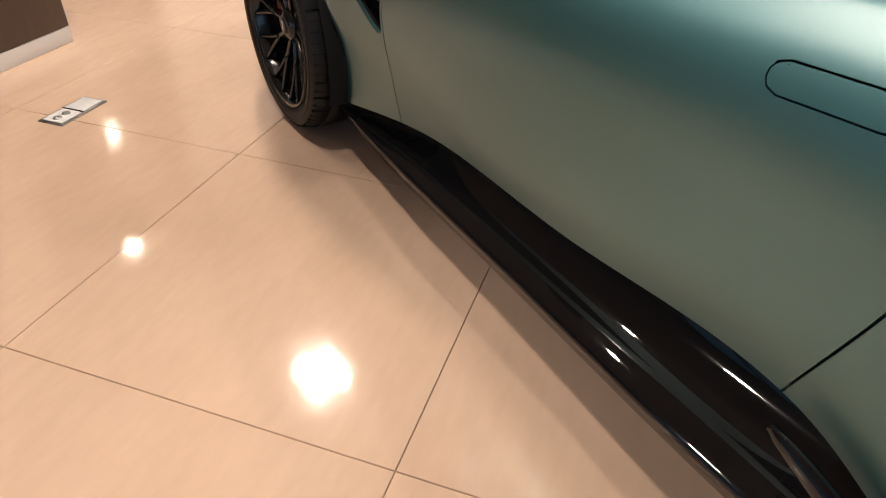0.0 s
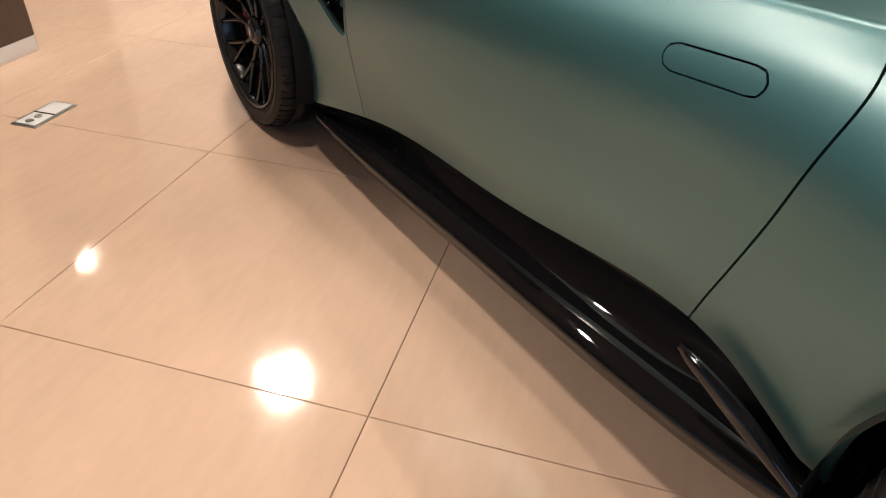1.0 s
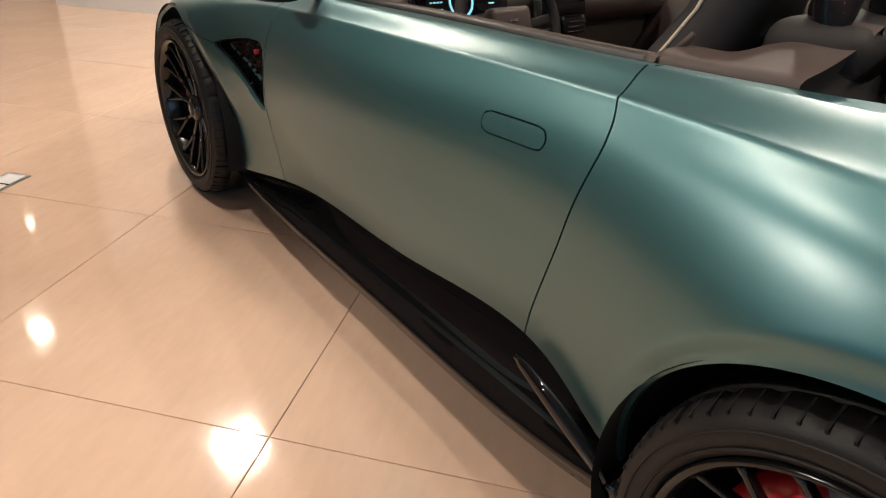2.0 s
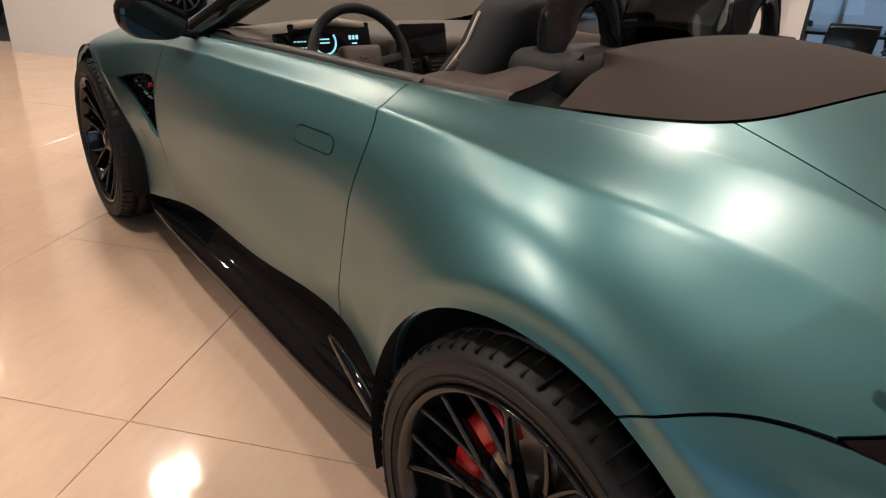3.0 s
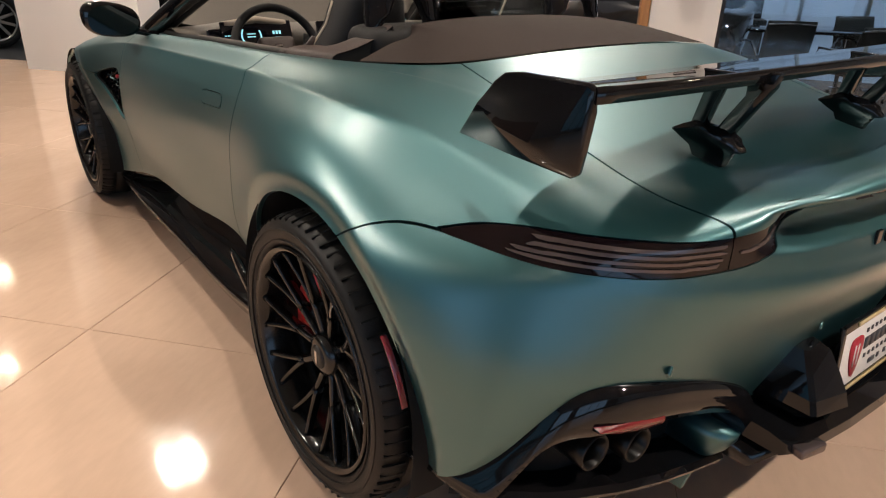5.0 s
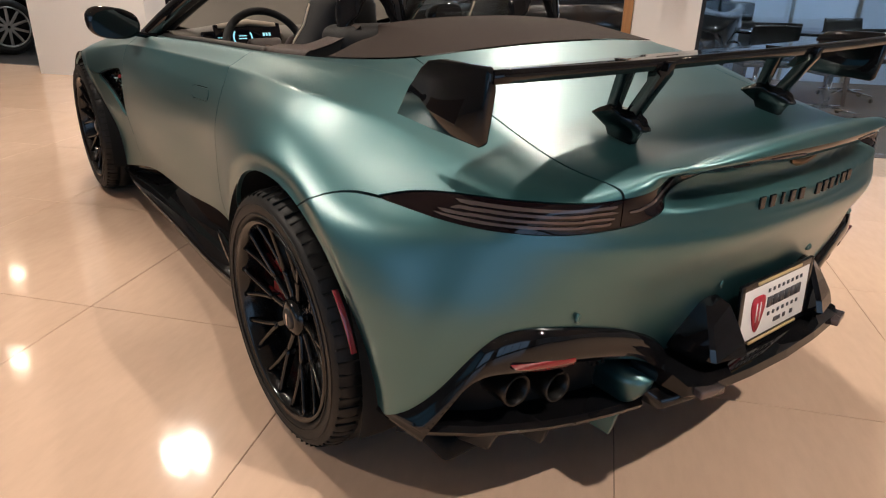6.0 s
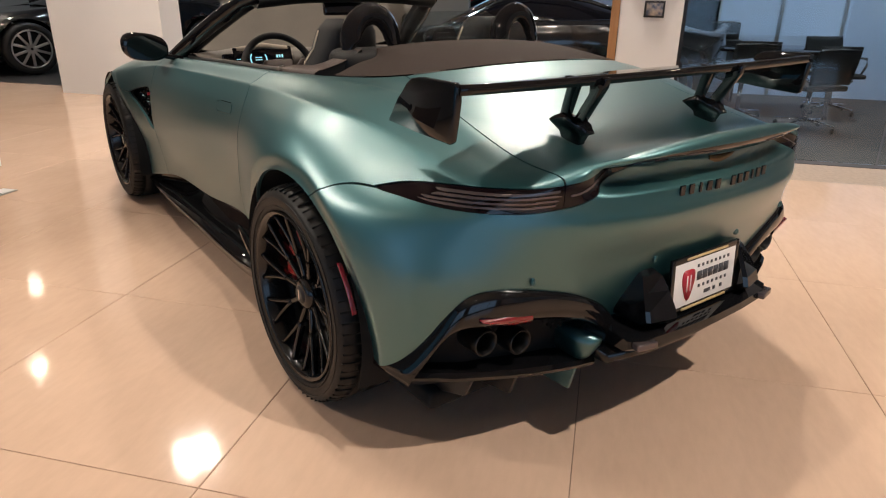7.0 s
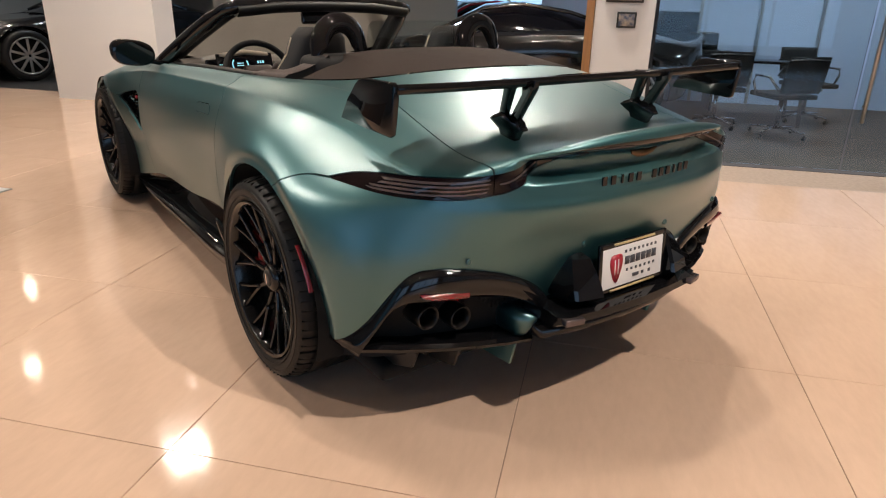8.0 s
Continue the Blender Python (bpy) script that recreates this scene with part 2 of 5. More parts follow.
# lamps in the ceiling: x, y, watts, lens radius, warm or cool, beam
WARM, COOL = (1.0, 0.88, 0.77), (0.72, 0.86, 1.0)
SPOTS = ((-.66, .1, 105, .04, WARM, 125), (2.35, 1.85, 360, .07, WARM, 125), (-1.65, 1.8, 120, .055, WARM, 125), (-1.7, 3.2, 90, .055, WARM, 125), (-5.4, 3.3, 750, .10, WARM, 42), (1.1, .2, 110, .045, WARM, 125), (.25, -2.85, 450, .04, WARM, 125),
         (-.38, 4.66, 85, .065, WARM, 125), (-.17, 4.66, 85, .065, WARM, 125), (-.38, 4.86, 85, .065, WARM, 125), (-.17, 4.86, 85, .065, WARM, 125), (-1.5, 7.9, 170, .075, WARM, 125), (-1.2, 11.0, 150, .075, WARM, 125),
         (-4.4, .4, 90, .07, WARM, 75), (-3.6, -2.4, 90, .07, WARM, 75), (4.3, -2.2, 110, .07, WARM, 100), (5.3, 1.9, 300, .07, COOL, 125), (6.9, .2, 260, .07, COOL, 125), (3.4, 5.6, 220, .07, COOL, 125), (0.6, 9.4, 180, .07, COOL, 125))
for x, y, watts, lens, tint, beam in SPOTS:
    lamp = tagged(new("ceiling_spot"), "round recessed ceiling spotlight", "ceiling light", "ceiling spots")
    lamp.location = (x, y, CEIL)
    part("trim_ring", revolve([(0.0, lens + .03), (-.012, lens + .028), (-.012, lens + .005), (0.0, lens)], 32), CHROME, lamp).rotation_euler = (0, radians(-90), 0)
    part("lens", revolve([(-.004, .001), (-.004, lens), (-.001, lens), (-.001, .001)], 32), LAMPGLOW, lamp).rotation_euler = (0, radians(-90), 0)
    data = bpy.data.lights.new("spot_light", "SPOT")
    data.energy, data.color, data.spot_size, data.spot_blend, data.shadow_soft_size = watts, tint, radians(beam), .6, lens
    spot = new("spot_light", data)
    spot.location = (x, y, CEIL - .03)
    if beam < 50:   # the one lamp that is turned towards the car
        spot.matrix_basis = look((x, y, CEIL - .03), (-.9, .1, .75))

# the stone tiles
bm = box((TILE - .0025, TILE - .0025, .012), (0, 0, -.006), bevel=.0012, seg=1)
tile = part("tile", bm, TILES, floor, smooth=False)
tile.parent = None
first = True
inv = floor.matrix_basis.inverted()
joined_far = bmesh.new()
for i in range(-9, 9):
    for j in range(-9, 8):
        c = room((i + .5) * TILE, (j + .5) * TILE)
        if (i + 1) * TILE > 3.6 and (j < -2 or (i + .5) * TILE > 9):
            continue
        if (i + 1) * TILE > 3.6 or i < -6 or j < -7 or j > 6:
            box_into(joined_far, (TILE - .0025, TILE - .0025, .012), (c.x, c.y, -.006), (0, 0, ROOM_TURN), bevel=0)
            continue
        m = pose(c.x, c.y, 0, 0, 0, ROOM_TURN)
        if first:
            tile.parent, tile.matrix_basis, first = floor, inv @ m, False
        else:
            share(tile, inv @ m, floor)
tagged(part("floor_tiles_far", joined_far, TILES, smooth=False), "polished beige stone tiles further off", "floor", kind="structure")

# daylight openings behind and beside the walk
for n, (a0, a1, b0, b1) in enumerate(((-8.99, -8.95, -7.5, -1.5), (-8.99, -8.95, 1.0, 6.5))):
    win = slab("window_%d" % (n + 1), a0, a1, b0, b1, 0.3, 3.2, WINDOWGLOW, label="tall daylight window behind the walk", category="window")
    for k in range(5):
        bm = box((.05, .06, 2.9), (.04, (k / 4 - .5) * (b1 - b0), 0), bevel=.005)
        part("window_frame", bm, SATIN, win)

dusk = slab("window_4", -8.6, -3.4, 7.94, 7.99, .3, 3.4, WINDOWDIM, label="dim blue dusk window along the side wall", category="window")
for k in range(8):
    part("window_frame", box((.06, .05, 3.1), ((k / 7 - .5) * 5.2, -.04, 0), bevel=.005), SATIN, dusk)

# ---- the car's skin ----
# rings run round the left half of the body from front centre to rear centre: (half width, y, z)
RINGS = [
    [(0, 3.60, .22), (.70, 3.36, .20), (.87, 2.70, .20), (.83, 2.25, .24), (.812, 1.75, .337), (.815, 1.20, .366), (.826, .66, .395), (.868, .40, .31), (.90, 0, .22), (.905, -.30, .26), (.86, -.50, .30), (.50, -.67, .34), (0, -.72, .36)],
    [(0, 3.66, .40), (.76, 3.38, .40), (.93, 2.70, .45), (.845, 2.25, .42), (.838, 1.75, .45), (.842, 1.20, .48), (.852, .64, .51), (.905, .35, .47), (.945, 0, .45), (.94, -.30, .45), (.85, -.55, .46), (.50, -.725, .48), (0, -.775, .48)],
    [(0, 3.62, .58), (.76, 3.30, .56), (.96, 2.70, .62), (.872, 2.25, .58), (.853, 1.75, .60), (.856, 1.20, .63), (.866, .61, .66), (.935, .30, .67), (.97, 0, .67), (.95, -.28, .66), (.85, -.56, .63), (.50, -.765, .63), (0, -.825, .63)],
    [(0, 3.55, .66), (.74, 3.20, .68), (.95, 2.70, .71), (.872, 2.25, .71), (.852, 1.75, .73), (.858, 1.20, .76), (.864, .59, .785), (.918, .29, .80), (.952, 0, .79), (.925, -.26, .765), (.83, -.525, .752), (.50, -.80, .745), (0, -.875, .745)],
    [(0, 3.48, .70), (.725, 3.10, .73), (.92, 2.70, .755), (.855, 2.25, .785), (.836, 1.75, .82), (.838, 1.20, .848), (.838, .59, .875), (.872, .29, .895), (.895, 0, .885), (.862, -.26, .83), (.772, -.555, .796), (.485, -.80, .79), (0, -.873, .775)],
    [(0, 3.40, .74), (.70, 3.00, .78), (.88, 2.70, .79), (.825, 2.25, .85), (.802, 1.75, .895), (.797, 1.20, .922), (.793, .60, .946), (.803, .29, .954), (.797, 0, .951), (.728, -.27, .912), (.700, -.60, .843), (.465, -.800, .85), (0, -.868, .80)],
    [(0, 3.20, .80), (.62, 2.95, .83), (.74, 2.60, .86), (.75, 2.25, .90), (.765, 1.75, .932), (.752, 1.20, .958), (.733, .62, .984), (.715, .30, .995), (.675, 0, .992), (.61, -.28, .945), (.605, -.60, .872), (.42, -.81, .912), (0, -.878, .94)],
    [(0, 2.60, .875), (.50, 2.50, .885), (.68, 2.25, .90), (.71, 2.03, .92), (.725, 1.68, .94), (.716, 1.20, .963), (.70, .62, .988), (.672, .30, 1.001), (.62, .04, 1.008), (.545, -.17, .985), (.45, -.42, .928), (.25, -.60, .90), (0, -.66, .897)],
    [(0, 2.15, .92), (.36, 2.10, .925), (.60, 1.98, .93), (.67, 1.84, .935), (.685, 1.62, .942), (.68, 1.20, .964), (.665, .62, .988), (.63, .30, 1.004), (.575, .10, 1.018), (.507, .0, 1.03), (.38, -.04, 1.042), (.19, -.055, 1.052), (0, -.06, 1.055)],
]


def natural(t, p, q):
    """A natural cubic spline through p at t, taken at q."""
    n = len(t)
    h = np.diff(t)
    a = np.zeros((n, n))
    b = np.zeros((n, p.shape[1]))
    a[0, 0] = a[-1, -1] = 1
    for i in range(1, n - 1):
        a[i, i - 1], a[i, i], a[i, i + 1] = h[i - 1], 2 * (h[i - 1] + h[i]), h[i]
        b[i] = 6 * ((p[i + 1] - p[i]) / h[i] - (p[i] - p[i - 1]) / h[i - 1])
    m = np.linalg.solve(a, b)
    k = np.clip(np.searchsorted(t, q) - 1, 0, n - 2)
    d0, d1, hk = (t[k + 1] - q)[:, None], (q - t[k])[:, None], h[k][:, None]
    return (m[k] * d0 ** 3 + m[k + 1] * d1 ** 3) / (6 * hk) + (p[k] / hk - m[k] * hk / 6) * d0 + (p[k + 1] / hk - m[k + 1] * hk / 6) * d1


NU, NV = 340, 128
ring = np.array(RINGS, float)
flip = np.array([-1.0, 1, 1])
ext = np.concatenate([ring[:, 2:0:-1] * flip, ring, ring[:, -2:-4:-1] * flip], axis=1)
step = np.linalg.norm(np.diff(ext[2:5].mean(axis=0), axis=0), axis=1)
knots = np.concatenate([[0], np.cumsum(step)])
qs = np.linspace(knots[2], knots[14], NU)
lines = np.array([natural(knots, ext[r], qs) for r in range(len(ring))])  # rings x NU x 3


def smooth01(x):
    x = np.clip(x, 0, 1)
    return x * x * (3 - 2 * x)


LIP_ROW = []


def across(pts, n):
    """Through the rings' points at each station, tangents from neighbours."""
    k = len(pts)
    pts = pts.copy()
    crease = (smooth01((pts[5][:, 1] + .42) / .35) * smooth01((2.3 - pts[5][:, 1]) / .4))[:, None]
    pts[5] += crease * np.array([.0085, 0, .0065])   # the shoulder line stands proud
    pts[4] += crease * np.array([.003, 0, .0])
    d = np.linalg.norm(np.diff(pts, axis=0), axis=2).mean(axis=1)
    t = np.concatenate([[0], np.cumsum(d)])
    tan = np.zeros_like(pts)
    for i in range(k):
        lo, hi = max(i - 1, 0), min(i + 1, k - 1)
        if lo == i or hi == i:
            tan[i] = (pts[hi] - pts[lo]) / (t[hi] - t[lo])
        else:
            s0, s1 = (pts[i] - pts[lo]) / (t[i] - t[lo]), (pts[hi] - pts[i]) / (t[hi] - t[i])
            w = (t[i] - t[lo]) / (t[hi] - t[lo])
            tan[i] = s0 * (1 - w) + s1 * w
            if i == 5:
                fold = (smooth01((pts[5][:, 1] + .50) / .25) * smooth01((2.4 - pts[5][:, 1]) / .3))[:, None] * .9
                below, above = tan[i] * (1 - fold) + s0 * fold, tan[i] * (1 - fold) + s1 * fold * np.array([1.0, 1.0, .35])
    out = []
    LIP_ROW.append(t[6] / t[-1] * (n - 1))
    for q in np.linspace(0, t[-1], n):
        j = min(max(int(np.searchsorted(t, q)) - 1, 0), k - 2)
        h = t[j + 1] - t[j]
        s = (q - t[j]) / h
        ta, tb = above if j == 5 else tan[j], below if j + 1 == 5 else tan[j + 1]
        out.append((2 * s ** 3 - 3 * s ** 2 + 1) * pts[j] + (s ** 3 - 2 * s ** 2 + s) * h * ta + (3 * s ** 2 - 2 * s ** 3) * pts[j + 1] + (s ** 3 - s ** 2) * h * tb)
    return np.array(out)


skin = across(lines, NV).transpose(1, 0, 2)  # NU x NV x 3, half width in x
AXLES = ((0.0, 0.362), (2.704, 0.362))
ARCH = 0.412


for ay, az in AXLES:  # the flat lip round each wheel arch
    r = np.hypot(skin[..., 1] - ay, skin[..., 2] - az)
    skin[..., 0] -= 0.014 * (1 - smooth01((r - ARCH - 0.008) / 0.042)) * (skin[..., 0] > 0.7)
behind = (np.arange(NV) <= LIP_ROW[0] + 1)[None, :]
tail = smooth01((-.56 - skin[..., 1]) / .12) * smooth01((.62 - skin[..., 0]) / .22)
skin[..., 1] += .052 * tail * behind * smooth01((.900 - skin[..., 2]) / .012) * smooth01((skin[..., 2] - .822) / .022) * smooth01((.52 - skin[..., 0]) / .15)   # hollow under the lip
skin[..., 1] -= .022 * tail * smooth01((skin[..., 2] - .90) / .02) * smooth01((-.70 - skin[..., 1]) / .08)   # the lip stands proud
skin[..., 0] *= -1  # the left half lies at x < 0
du, dv = np.gradient(skin, axis=0), np.gradient(skin, axis=1)
nrm = np.cross(du, dv)
nrm /= np.linalg.norm(nrm, axis=2, keepdims=True) + 1e-12
FLIPPED = nrm[NU // 2, 25, 0] > 0
if FLIPPED:
    nrm = -nrm
nrm[0, :, 0] = nrm[-1, :, 0] = 0


def skin_mesh(offset=0.0, first=0, last=NV - 1):
    idx = np.arange(NU * NV).reshape(NU, NV)[:, first:last + 1]
    a, b, c, d = idx[:-1, :-1].ravel(), idx[1:, :-1].ravel(), idx[1:, 1:].ravel(), idx[:-1, 1:].ravel()
    quads = np.stack([a, d, c, b] if FLIPPED else [a, b, c, d], axis=1)
    return (skin + nrm * offset).reshape(-1, 3), nrm.reshape(-1, 3), [tuple(q) for q in quads.tolist()]


def clip(mesh, fn, keep=1.0):
    """The part of a mesh where fn(places) * keep > 0, cut along the zero line."""
    v, n, faces = mesh
    f = fn(v) * keep
    f = np.where(np.abs(f) < 1e-7, 1e-7, f)
    inside = f > 0
    nv, nn, cut, out = [], [], {}, []
    base = len(v)

    def mid(i, j):
        key = (i, j) if i < j else (j, i)
        if key not in cut:
            s = f[key[0]] / (f[key[0]] - f[key[1]])
            nv.append(v[key[0]] + (v[key[1]] - v[key[0]]) * s)
            q = n[key[0]] + (n[key[1]] - n[key[0]]) * s
            nn.append(q / (np.linalg.norm(q) + 1e-12))
            cut[key] = base + len(nv) - 1
        return cut[key]

    ins = inside.tolist()
    for face in faces:
        flags = [ins[i] for i in face]
        if all(flags):
            out.append(face)
        elif any(flags):
            poly = []
            for i, j in zip(face, face[1:] + face[:1]):
                if ins[i]:
                    poly.append(i)
                if ins[i] != ins[j]:
                    poly.append(mid(i, j))
            if len(poly) >= 3:
                out.append(tuple(poly))
    v = np.concatenate([v, np.array(nv).reshape(-1, 3)])
    n = np.concatenate([n, np.array(nn).reshape(-1, 3)])
    used = sorted({i for face in out for i in face})
    remap = {o: k for k, o in enumerate(used)}
    return v[used], n[used], [tuple(remap[i] for i in face) for face in out]


def clips(mesh, *fns):
    for fn in fns:
        mesh = clip(mesh, fn)
    return mesh


def moved(mesh, offset):
    v, n, f = mesh
    return v + n * offset, n, f


def mirrored(mesh):
    v, n, f = mesh
    return v * flip, n * flip, [t[::-1] for t in f]


def joined(*meshes):
    vs, ns, fs, k = [], [], [], 0
    for v, n, f in meshes:
        vs.append(v)
        ns.append(n)
        fs += [tuple(i + k for i in t) for t in f]
        k += len(v)
    return np.concatenate(vs), np.concatenate(ns), fs


def panel(name, mesh, material, parent, label="", depth=0.012):
    """A body panel with its edges turned inwards."""
    v, n, faces = mesh
    count = {}
    for face in faces:
        for i, j in zip(face, face[1:] + face[:1]):
            count[(i, j)] = count.get((i, j), 0) + 1
    rim = [(i, j) for (i, j) in count if (j, i) not in count and not (abs(v[i][0]) < 1e-4 and abs(v[j][0]) < 1e-4)]
    vs, ns, fs = v.tolist(), n.tolist(), list(faces)
    if depth:
        for i, j in rim:
            e = v[j] - v[i]
            side = np.cross(e, n[i])
            side = (side / (np.linalg.norm(side) + 1e-12)).tolist()
            k = len(vs)
            vs += [v[i].tolist(), v[j].tolist(), (v[j] - n[j] * depth).tolist(), (v[i] - n[i] * depth).tolist()]
            ns += [side] * 4
            fs.append((k + 1, k, k + 3, k + 2))
    me = bpy.data.meshes.new(name)
    me.from_pydata(vs, [], fs)
    me.polygons.foreach_set("use_smooth", [True] * len(me.polygons))
    me.update()
    me.normals_split_custom_set_from_vertices(ns)
    return part(name, me, material, parent, label, smooth=False)


def loop_inside(outline, ax=1, ay=2):
    """Signed distance to a closed outline seen along one axis: positive inside."""
    q = np.array(outline, float)

    def fn(v):
        x, y = v[:, ax], v[:, ay]
        if ax == 0:
            x = np.abs(x)
        best = np.full(len(v), 1e9)
        ins = np.zeros(len(v), bool)
        for (x0, y0), (x1, y1) in zip(q, np.roll(q, -1, axis=0)):
            ex, ey = x1 - x0, y1 - y0
            s = np.clip(((x - x0) * ex + (y - y0) * ey) / (ex * ex + ey * ey), 0, 1)
            best = np.minimum(best, np.hypot(x - x0 - s * ex, y - y0 - s * ey))
            cross = ((y0 > y) != (y1 > y)) & (x < x0 + (y - y0) * ex / (ey if abs(ey) > 1e-12 else 1e-12))
            ins ^= cross
        return np.where(ins, best, -best)

    return fn


def soft_loop(pts, n=6):
    """Rounds an outline with a closed spline."""
    p = np.array(pts, float)
    k = len(p)
    out = []
    for i in range(k):
        a, b, c, d = p[i - 1], p[i], p[(i + 1) % k], p[(i + 2) % k]
        for s in np.linspace(0, 1, n, endpoint=False):
            out.append(0.5 * (2 * b + (c - a) * s + (2 * a - 5 * b + 4 * c - d) * s * s + (3 * b - 3 * c + d - a) * s ** 3))
    return [tuple(q) for q in out]


def capsule(y0, z0, y1, z1, r, n=10):
    d = math.atan2(z1 - z0, y1 - y0)
    pts = [(y1 + r * math.cos(d - math.pi / 2 + math.pi * k / n), z1 + r * math.sin(d - math.pi / 2 + math.pi * k / n)) for k in range(n + 1)]
    return pts + [(y0 + r * math.cos(d + math.pi / 2 + math.pi * k / n), z0 + r * math.sin(d + math.pi / 2 + math.pi * k / n)) for k in range(n + 1)]


def bend(pts, xs):
    """A smooth curve through (x, y) pairs, x rising."""
    p = np.array(pts, float)
    return natural(p[:, 0], p[:, 1:], np.clip(xs, p[0, 0], p[-1, 0]))[:, 0]


GAP = 0.0022
REAR_GAP = [(0.2, .79), (0.4, .725), (0.5, .69), (0.7, .626), (.82, .597), (.93, .592), (.95, .602), (1.1, .66)]   # door's rear edge: height, y
FRONT_GAP = [(0.1, 1.93), (.34, 1.95), (.54, 1.975), (.75, 1.955), (.9, 1.91), (1.1, 1.85)]


def door_rear(v):
    return v[:, 1] - bend(REAR_GAP, v[:, 2])


def door_front(v):
    return v[:, 1] - bend(FRONT_GAP, v[:, 2])


def arches(v):
    return np.minimum(*[np.hypot(v[:, 1] - ay, v[:, 2] - az) - ARCH for ay, az in AXLES])


HANDLE = capsule(.735, .846, .875, .838, .021)
VENT = soft_loop([(2.31, .712), (2.18, .752), (2.06, .770), (1.985, .765), (1.970, .70), (1.985, .61), (1.992, .548), (2.045, .556), (2.125, .608), (2.225, .664)], 5)
in_handle, in_vent = loop_inside(HANDLE), loop_inside(VENT)
# boot lid's side edge in plan: y, half width
BOOT = [(-1.0, .55), (-.78, .548), (-.4, .53), (-.013, .507), (.3, .49)]
# tail lamp band, by half width: lower and upper edge
LAMP_LOW = [(0, .902), (.25, .895), (.36, .872), (.44, .842), (.50, .812), (.548, .80), (.62, .788), (.72, .785), (.80, .793), (.852, .805), (.95, .80)]
LAMP_TOP = [(0, .929), (.25, .924), (.36, .910), (.44, .885), (.50, .866), (.548, .857), (.62, .848), (.72, .838), (.80, .824), (.852, .805), (.95, .79)]
# lower edge of the painted bumper, by half width
CUT = [(0, .385), (.22, .388), (.252, .395), (.30, .44), (.345, .478), (.40, .51), (.448, .533), (.543, .563), (.63, .58), (.70, .583), (.755, .558), (.79, .50), (.83, .41), (.873, .335), (.905, .30), (1.0, .20)]


def boot_side(v):
    return bend(BOOT, v[:, 1]) - np.abs(v[:, 0])


def lamp_band(v):
    w = np.abs(v[:, 0])
    m = np.minimum(v[:, 2] - bend(LAMP_LOW, w), bend(LAMP_TOP, w) - v[:, 2])
    return np.where(v[:, 1] < -.30, m, -1.0)


def above_lamp(v):
    w = np.abs(v[:, 0])
    return v[:, 2] - (bend(LAMP_LOW, w) + bend(LAMP_TOP, w)) / 2


SHUT = [(-.60, .80), (-.42, .803), (-.34, .806), (-.27, .797), (-.20, .765), (-.10, .70)]   # bumper's upper edge ahead of the lamp


def above_bumper(v):
    return np.where(v[:, 1] < -.395, above_lamp(v), v[:, 2] - bend(SHUT, v[:, 1]))


def above_cut(v):
    return np.where(v[:, 1] < -.30, v[:, 2] - bend(CUT, np.abs(v[:, 0])), 1.0)


def off(fn, gap=GAP, sign=1):
    return lambda v: sign * fn(v) - gap


LIP = int(LIP_ROW[0])
whole = clip(skin_mesh(), arches)
car = tagged(new("convertible_car"), "satin green open-top sports car with a black rear wing", "car")
ahead = clip(whole, door_front)
fender = clips(ahead, off(door_front), off(in_vent, 0.0, -1))
BONNET = [(1.6, .752), (1.98, .752), (2.06, .755), (2.31, .712), (2.5, .733), (2.7, .74), (3.7, .60)]   # bonnet's lower edge: y, height


def bonnet_line(v):
    return v[:, 2] - bend(BONNET, v[:, 1])


middle = clips(whole, off(door_front, GAP, -1), off(door_rear))
door = clips(middle, off(in_handle, 0.0018, -1))
handle = clips(middle, off(in_handle, 0.0012))
back = clip(clip(skin_mesh(0.0, 0, LIP), arches), off(door_rear, GAP, -1))   # flank and tail up to the lip
top = clip(skin_mesh(0.0, LIP, NV - 1), off(door_rear, GAP, -1))              # deck
back = clip(back, above_cut)
no_lamp = clip(back, off(lamp_band, 0.0015, -1))
bumper = clip(no_lamp, off(above_bumper, GAP, -1))
bumper = clip(bumper, lambda v: -.12 - v[:, 1])
upper = clip(no_lamp, lambda v: np.where(v[:, 1] < -.12, above_bumper(v) - GAP, 1.0))
upper = joined(upper, top)
quarter = clip(upper, off(boot_side, GAP, -1))
lid = clip(upper, off(boot_side))
lamps = clip(clip(back, off(lamp_band, 0.0)), lambda v: -.3 - v[:, 1])
